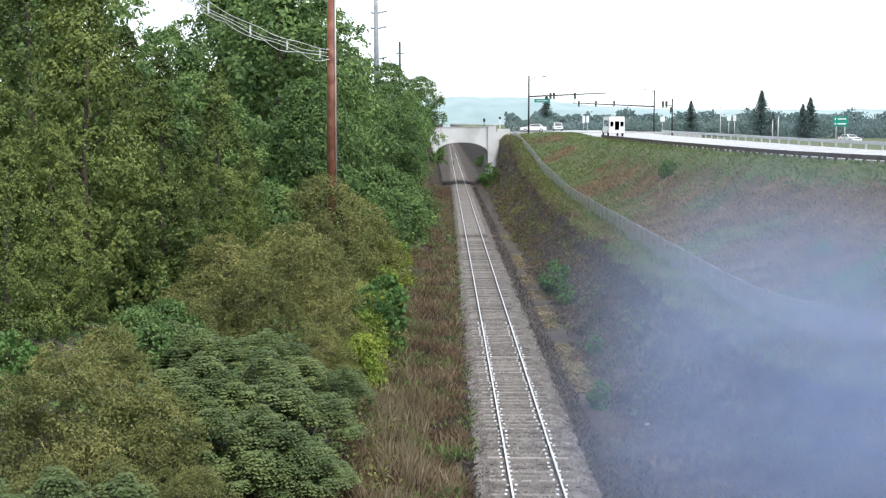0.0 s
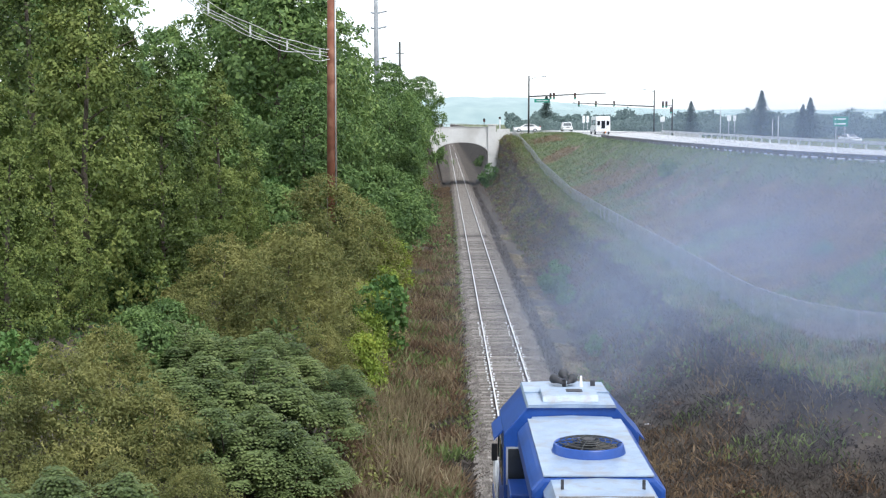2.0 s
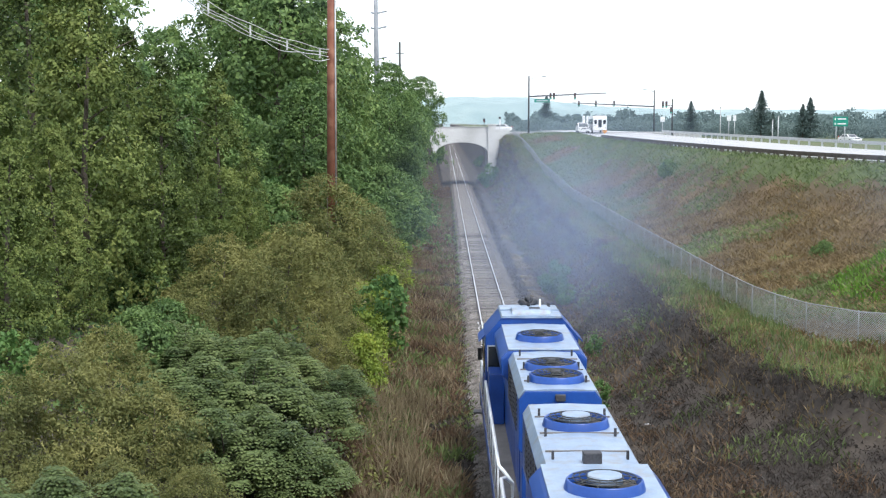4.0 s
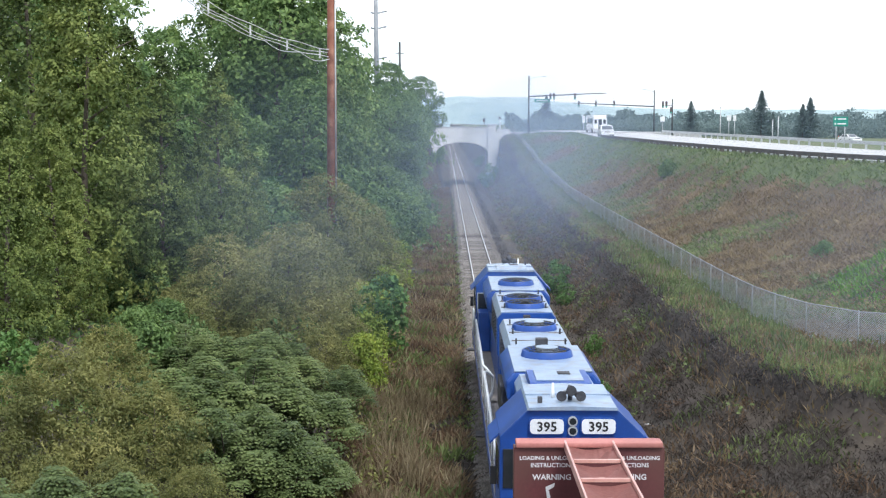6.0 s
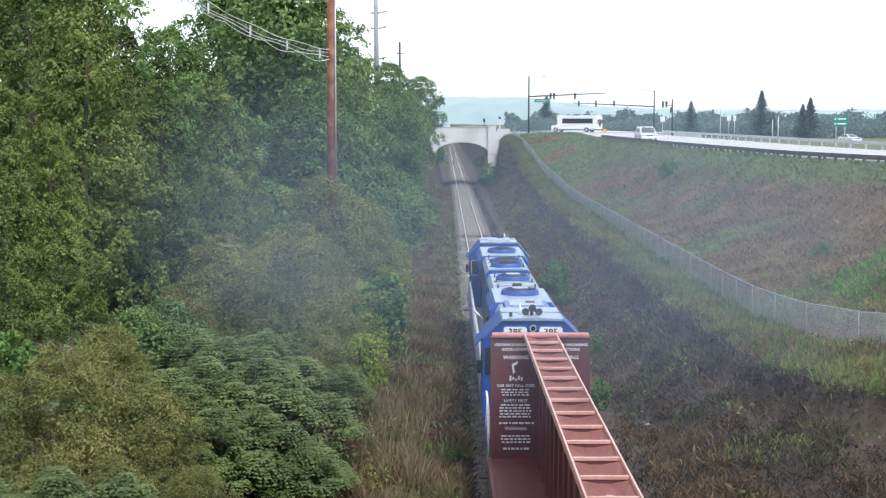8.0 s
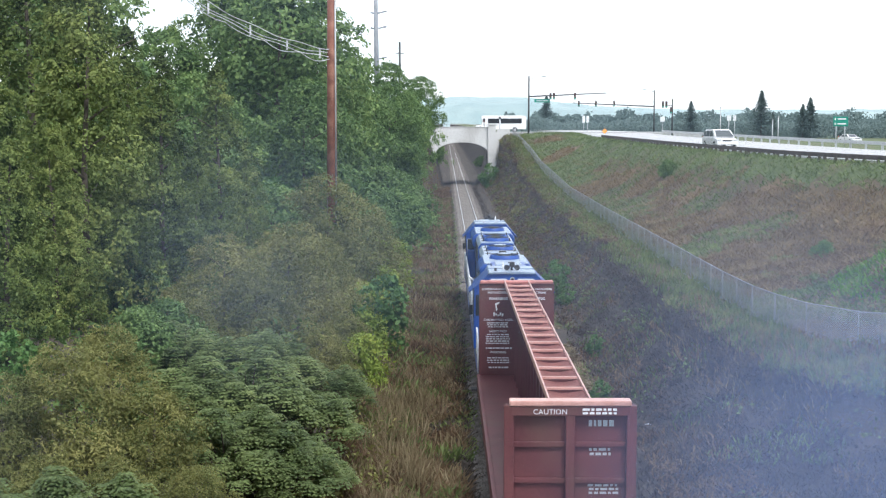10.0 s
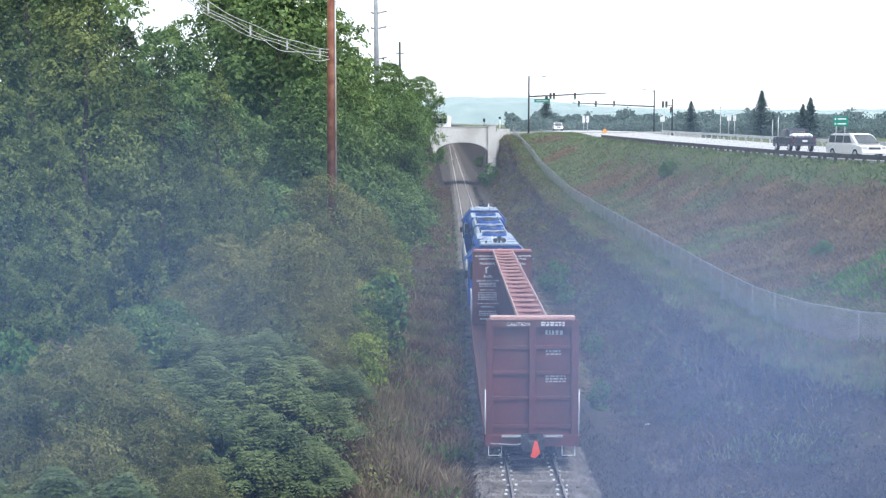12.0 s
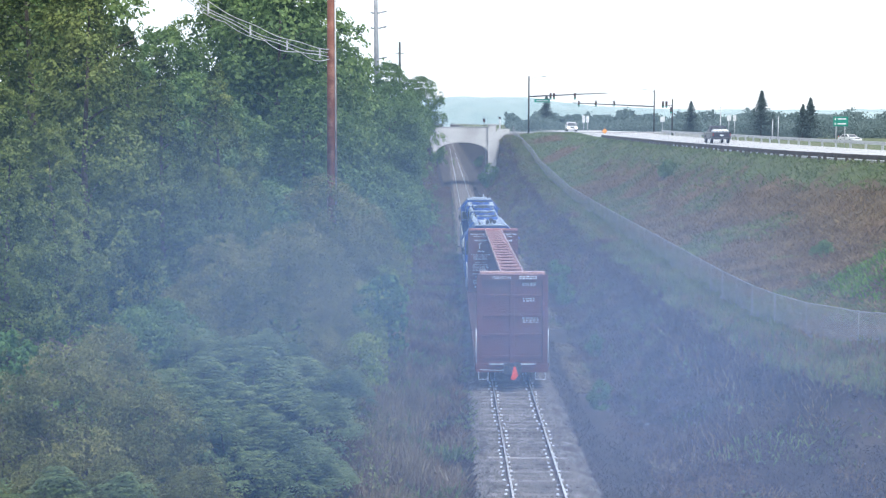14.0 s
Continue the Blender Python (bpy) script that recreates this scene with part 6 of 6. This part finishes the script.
def smoke_material(name, density, tint):
    m = bpy.data.materials.new(name)
    m.use_nodes = True
    n, l = m.node_tree.nodes, m.node_tree.links
    n.remove(n["Principled BSDF"])
    tc, oi = n.new("ShaderNodeTexCoord"), n.new("ShaderNodeObjectInfo")
    flat = n.new("ShaderNodeVectorMath")
    flat.operation = "MULTIPLY"
    flat.inputs[1].default_value = (1, 0, 1)
    l.new(tc.outputs["Object"], flat.inputs[0])
    ln = n.new("ShaderNodeVectorMath")
    ln.operation = "LENGTH"
    l.new(flat.outputs[0], ln.inputs[0])
    mr = n.new("ShaderNodeMapRange")
    mr.interpolation_type = "SMOOTHERSTEP"
    mr.inputs["From Min"].default_value, mr.inputs["From Max"].default_value = 0.98, 0.0
    l.new(ln.outputs["Value"], mr.inputs["Value"])
    no = n.new("ShaderNodeTexNoise")
    no.noise_dimensions = "4D"
    no.inputs["Scale"].default_value, no.inputs["Detail"].default_value, no.inputs["Distortion"].default_value = 1.7, 4, 0.6
    l.new(tc.outputs["Object"], no.inputs["Vector"])
    wm = n.new("ShaderNodeMath")
    wm.operation = "MULTIPLY"
    wm.inputs[1].default_value = 40
    l.new(oi.outputs["Random"], wm.inputs[0])
    l.new(wm.outputs[0], no.inputs["W"])
    nr = n.new("ShaderNodeMapRange")
    nr.inputs["From Min"].default_value, nr.inputs["From Max"].default_value = 0.3, 0.68
    nr.inputs["To Min"].default_value, nr.inputs["To Max"].default_value = 0.45, 1.0
    l.new(no.outputs["Fac"], nr.inputs["Value"])
    m1, m2 = n.new("ShaderNodeMath"), n.new("ShaderNodeMath")
    m1.operation = m2.operation = "MULTIPLY"
    l.new(mr.outputs[0], m1.inputs[0])
    l.new(nr.outputs[0], m1.inputs[1])
    l.new(m1.outputs[0], m2.inputs[0])
    m2.inputs[1].default_value = density
    df, tr, tp = n.new("ShaderNodeBsdfDiffuse"), n.new("ShaderNodeBsdfTranslucent"), n.new("ShaderNodeBsdfTransparent")
    df.inputs["Color"].default_value = tr.inputs["Color"].default_value = (*tint, 1)
    mx, mi = n.new("ShaderNodeMixShader"), n.new("ShaderNodeMixShader")
    mx.inputs[0].default_value = 0.5
    l.new(df.outputs[0], mx.inputs[1])
    l.new(tr.outputs[0], mx.inputs[2])
    l.new(m2.outputs[0], mi.inputs[0])
    l.new(tp.outputs[0], mi.inputs[1])
    l.new(mx.outputs[0], mi.inputs[2])
    l.new(mi.outputs[0], n["Material Output"].inputs[0])
    return m


BLUE_SMOKE = (0.40, 0.51, 0.77)
SMOKE = dict(dense=smoke_material("dense_smoke", 0.36, BLUE_SMOKE), mid=smoke_material("smoke", 0.20, (0.47, 0.58, 0.80)), thin=smoke_material("thin_smoke", 0.075, (0.24, 0.43, 0.78)), haze=smoke_material("low_haze", 0.17, (0.33, 0.46, 0.77)), faint=smoke_material("faint_smoke", 0.085, (0.42, 0.54, 0.76)))


def puff_mesh(mat, seed):
    """A billow: two rippled veils, one behind the other."""
    b = bmesh.new()
    for layer in range(2):
        k = 18
        grid = {}
        for i in range(k + 1):
            for j in range(k + 1):
                u, w = -1 + 2 * i / k, -1 + 2 * j / k
                d = 0.06 * noise.noise(Vector((u * 2, w * 2, seed + layer * 5))) + (layer - 0.5) * 0.14 + 0.10 * (u * u + w * w) * (layer - 0.5)
                grid[i, j] = b.verts.new((u, d, w))
        for i in range(k):
            for j in range(k):
                f = b.faces.new((grid[i, j], grid[i + 1, j], grid[i + 1, j + 1], grid[i, j + 1]))
                f.smooth = True
    return mesh_of("billow", b, mat)


PUFFS = []


def puff(mat, y, ru, rv, rows, seed):
    t = thing("exhaust_smoke", "drifting veil of bluish diesel exhaust smoke", "smoke", "drifting exhaust smoke")
    o = new("billow", puff_mesh(SMOKE[mat], seed))
    o.parent, o.scale = t, (ru / 2436 * y, 3.0, rv / 2436 * y)
    out = []
    for tt, u, v in rows:
        out.append((tt, pose(px(u, y), y, 10.68 - (v - 217) / 2436 * y)))
    if rows[-1][0] < 14:
        out.append((14.0, out[-1][1]))
    PUFFS.append((t, out))


puff("dense", 27, 620, 520, [(0, 1480, 650), (0.5, 1560, 600), (1, 1720, 520), (1.5, 2000, 470), (2.2, 2500, 420), (4, 3000, 400)], 1)
puff("dense", 29, 560, 500, [(0, 1380, 830), (0.5, 1330, 700), (1, 1290, 590), (1.5, 1330, 490), (2, 1520, 420), (3, 2000, 380), (4.5, 2700, 360)], 2)
puff("mid", 45, 420, 340, [(0, 1180, 980), (1, 1190, 640), (1.5, 1150, 540), (2.5, 1070, 430), (4, 1010, 370), (5.5, 950, 310), (6.5, 930, 180), (8, 920, -200), (10, 920, -600)], 3)
puff("mid", 50, 520, 330, [(0, 1330, 520), (1.5, 1330, 420), (3, 1500, 340), (4.5, 2100, 280), (7, 2800, 250)], 4)
puff("mid", 47, 260, 260, [(0, 1120, 1090), (1.2, 1110, 760), (2.0, 1050, 600), (3, 1000, 450), (4.5, 960, 390), (5.5, 930, 300), (7, 900, 60), (8.5, 900, -400)], 5)
puff("faint", 31, 480, 380, [(0, 900, -800), (4, 700, -250), (5.3, 600, 280), (8, 540, 380), (11, 450, 450), (14, 420, 480)], 6)
puff("haze", 25, 1000, 720, [(0, 3300, 700), (8, 2900, 800), (10.3, 1560, 800), (12, 1300, 740), (14, 1150, 680)], 7)
puff("thin", 24, 1200, 820, [(0, -2000, 500), (8, -1000, 500), (10.3, -700, 520), (11.2, -400, 520), (12.2, 50, 520), (13, 240, 520), (14, 350, 520)], 8)
puff("thin", 23, 1500, 720, [(0, 4600, 600), (9, 3900, 600), (11, 2400, 600), (12.5, 1400, 580), (14, 850, 570)], 9)
puff("haze", 26, 760, 520, [(0, 2900, 820), (8.2, 2500, 820), (10.3, 1480, 840), (11.5, 1400, 820), (14, 1450, 800)], 10)
puff("thin", 27, 1250, 850, [(0, -2600, 600), (9, -2000, 600), (11, -950, 620), (12.5, 60, 620), (14, 500, 620)], 11)
puff("faint", 30, 700, 420, [(0, 3000, 500), (4, 2300, 420), (5.5, 1750, 400), (7, 1350, 380), (8.2, 1250, 390), (11, 1100, 400), (14, 1000, 420)], 12)
puff("faint", 28, 1100, 560, [(0, 3800, 400), (5.5, 2700, 400), (7, 1700, 390), (8.2, 950, 400), (9.2, 780, 150), (10.3, 650, -350), (12, 500, -900), (14, 400, -1300)], 13)


# ---------------------------------------------------------------- the train's run
def train_y(t):
    """Where the leading bulkhead of the flatcar stands."""
    s = t - 6.5
    return 28.75 + 6.65 * s - 0.018 * s * s


def motions():
    a = train_y(0.0)
    for ob, lead, turn in ((loco_a, 33.1, 180), (loco_b, 3.4, 0), (car, 0.0, 0)):
        walk(ob, [(float(t), pose(0, train_y(t) + lead, 0, 0, 0, turn)) for t in range(15)])
    for w, d in AXLES:
        sgn = 1 if w.parent == loco_a else -1
        rows = []
        for k in range(169):
            t = 14.0 * k / 168
            rows.append((t, pose(0, d, 0.46, sgn * math.degrees((train_y(t) - a) / 0.46), 0, 0)))
        walk(w, rows)
    road = lambda x, y, rz, dz=0.0: pose(x, y, (road_z(y) if y < 236 else 9.0) + dz, 0, 0, rz)
    far_road = lambda x, y, rz: pose(x, y, 9.0 - max(0, y - 255) * 0.002, 0, 0, rz)
    walk(van, [(0, far_road(21.7, 300, 0)), (1.5, far_road(21.4, 280, 0)), (3, far_road(21.0, 256, 0)), (5.5, road(21.2, 214, 0)), (7, road(21.4, 189, 0)), (8, road(21.4, 166, 2)), (10.5, road(23.8, 122, 7)), (11, road(24.6, 114.5, 9)), (12, road(26.3, 97.5, 14)), (13, road(31.5, 80, 24)), (14, road(40, 64, 30))])
    walk(truck, [(0, road(58, 40, 214)), (9.5, road(40, 66, 210)), (10.5, road(28.4, 91, 194)), (11, road(26.9, 100.5, 186)), (12, road(27.0, 117.5, 183)), (13, road(27.3, 135.5, 180)), (14, road(27.6, 154, 179))])
    walk(suv, [(0, far_road(22.5, 415, 0)), (10.5, far_road(21.9, 330, 0)), (12, far_road(21.7, 300, 0)), (14, far_road(21.2, 262, 0))])
    walk(bus, [(0, road(22.9, 210.5, 180)), (1.5, road(22.9, 225, 180)), (3, road(23.4, 236, 180, -0.2)), (5.5, road(23.6, 240.5, 182)), (7, road(23.4, 242.5, 188)), (7.5, road(22.8, 244.5, 206)), (8, road(20.8, 246.2, 238)), (8.6, road(16.8, 247, 262)), (9.3, road(12.0, 247, 270)), (11, road(0.6, 247, 270)), (14, road(-19.4, 247, 270))])
    walk(cross_car, [(0, road(13.2, 250, 270)), (1.5, road(12.2, 245, 270)), (3, road(10.2, 245, 270)), (5.5, road(-2.6, 245, 270)), (7, road(-16, 245, 270)), (14, road(-55, 245, 270))])
    for t, rows in PUFFS:
        walk(t, rows)


motions()
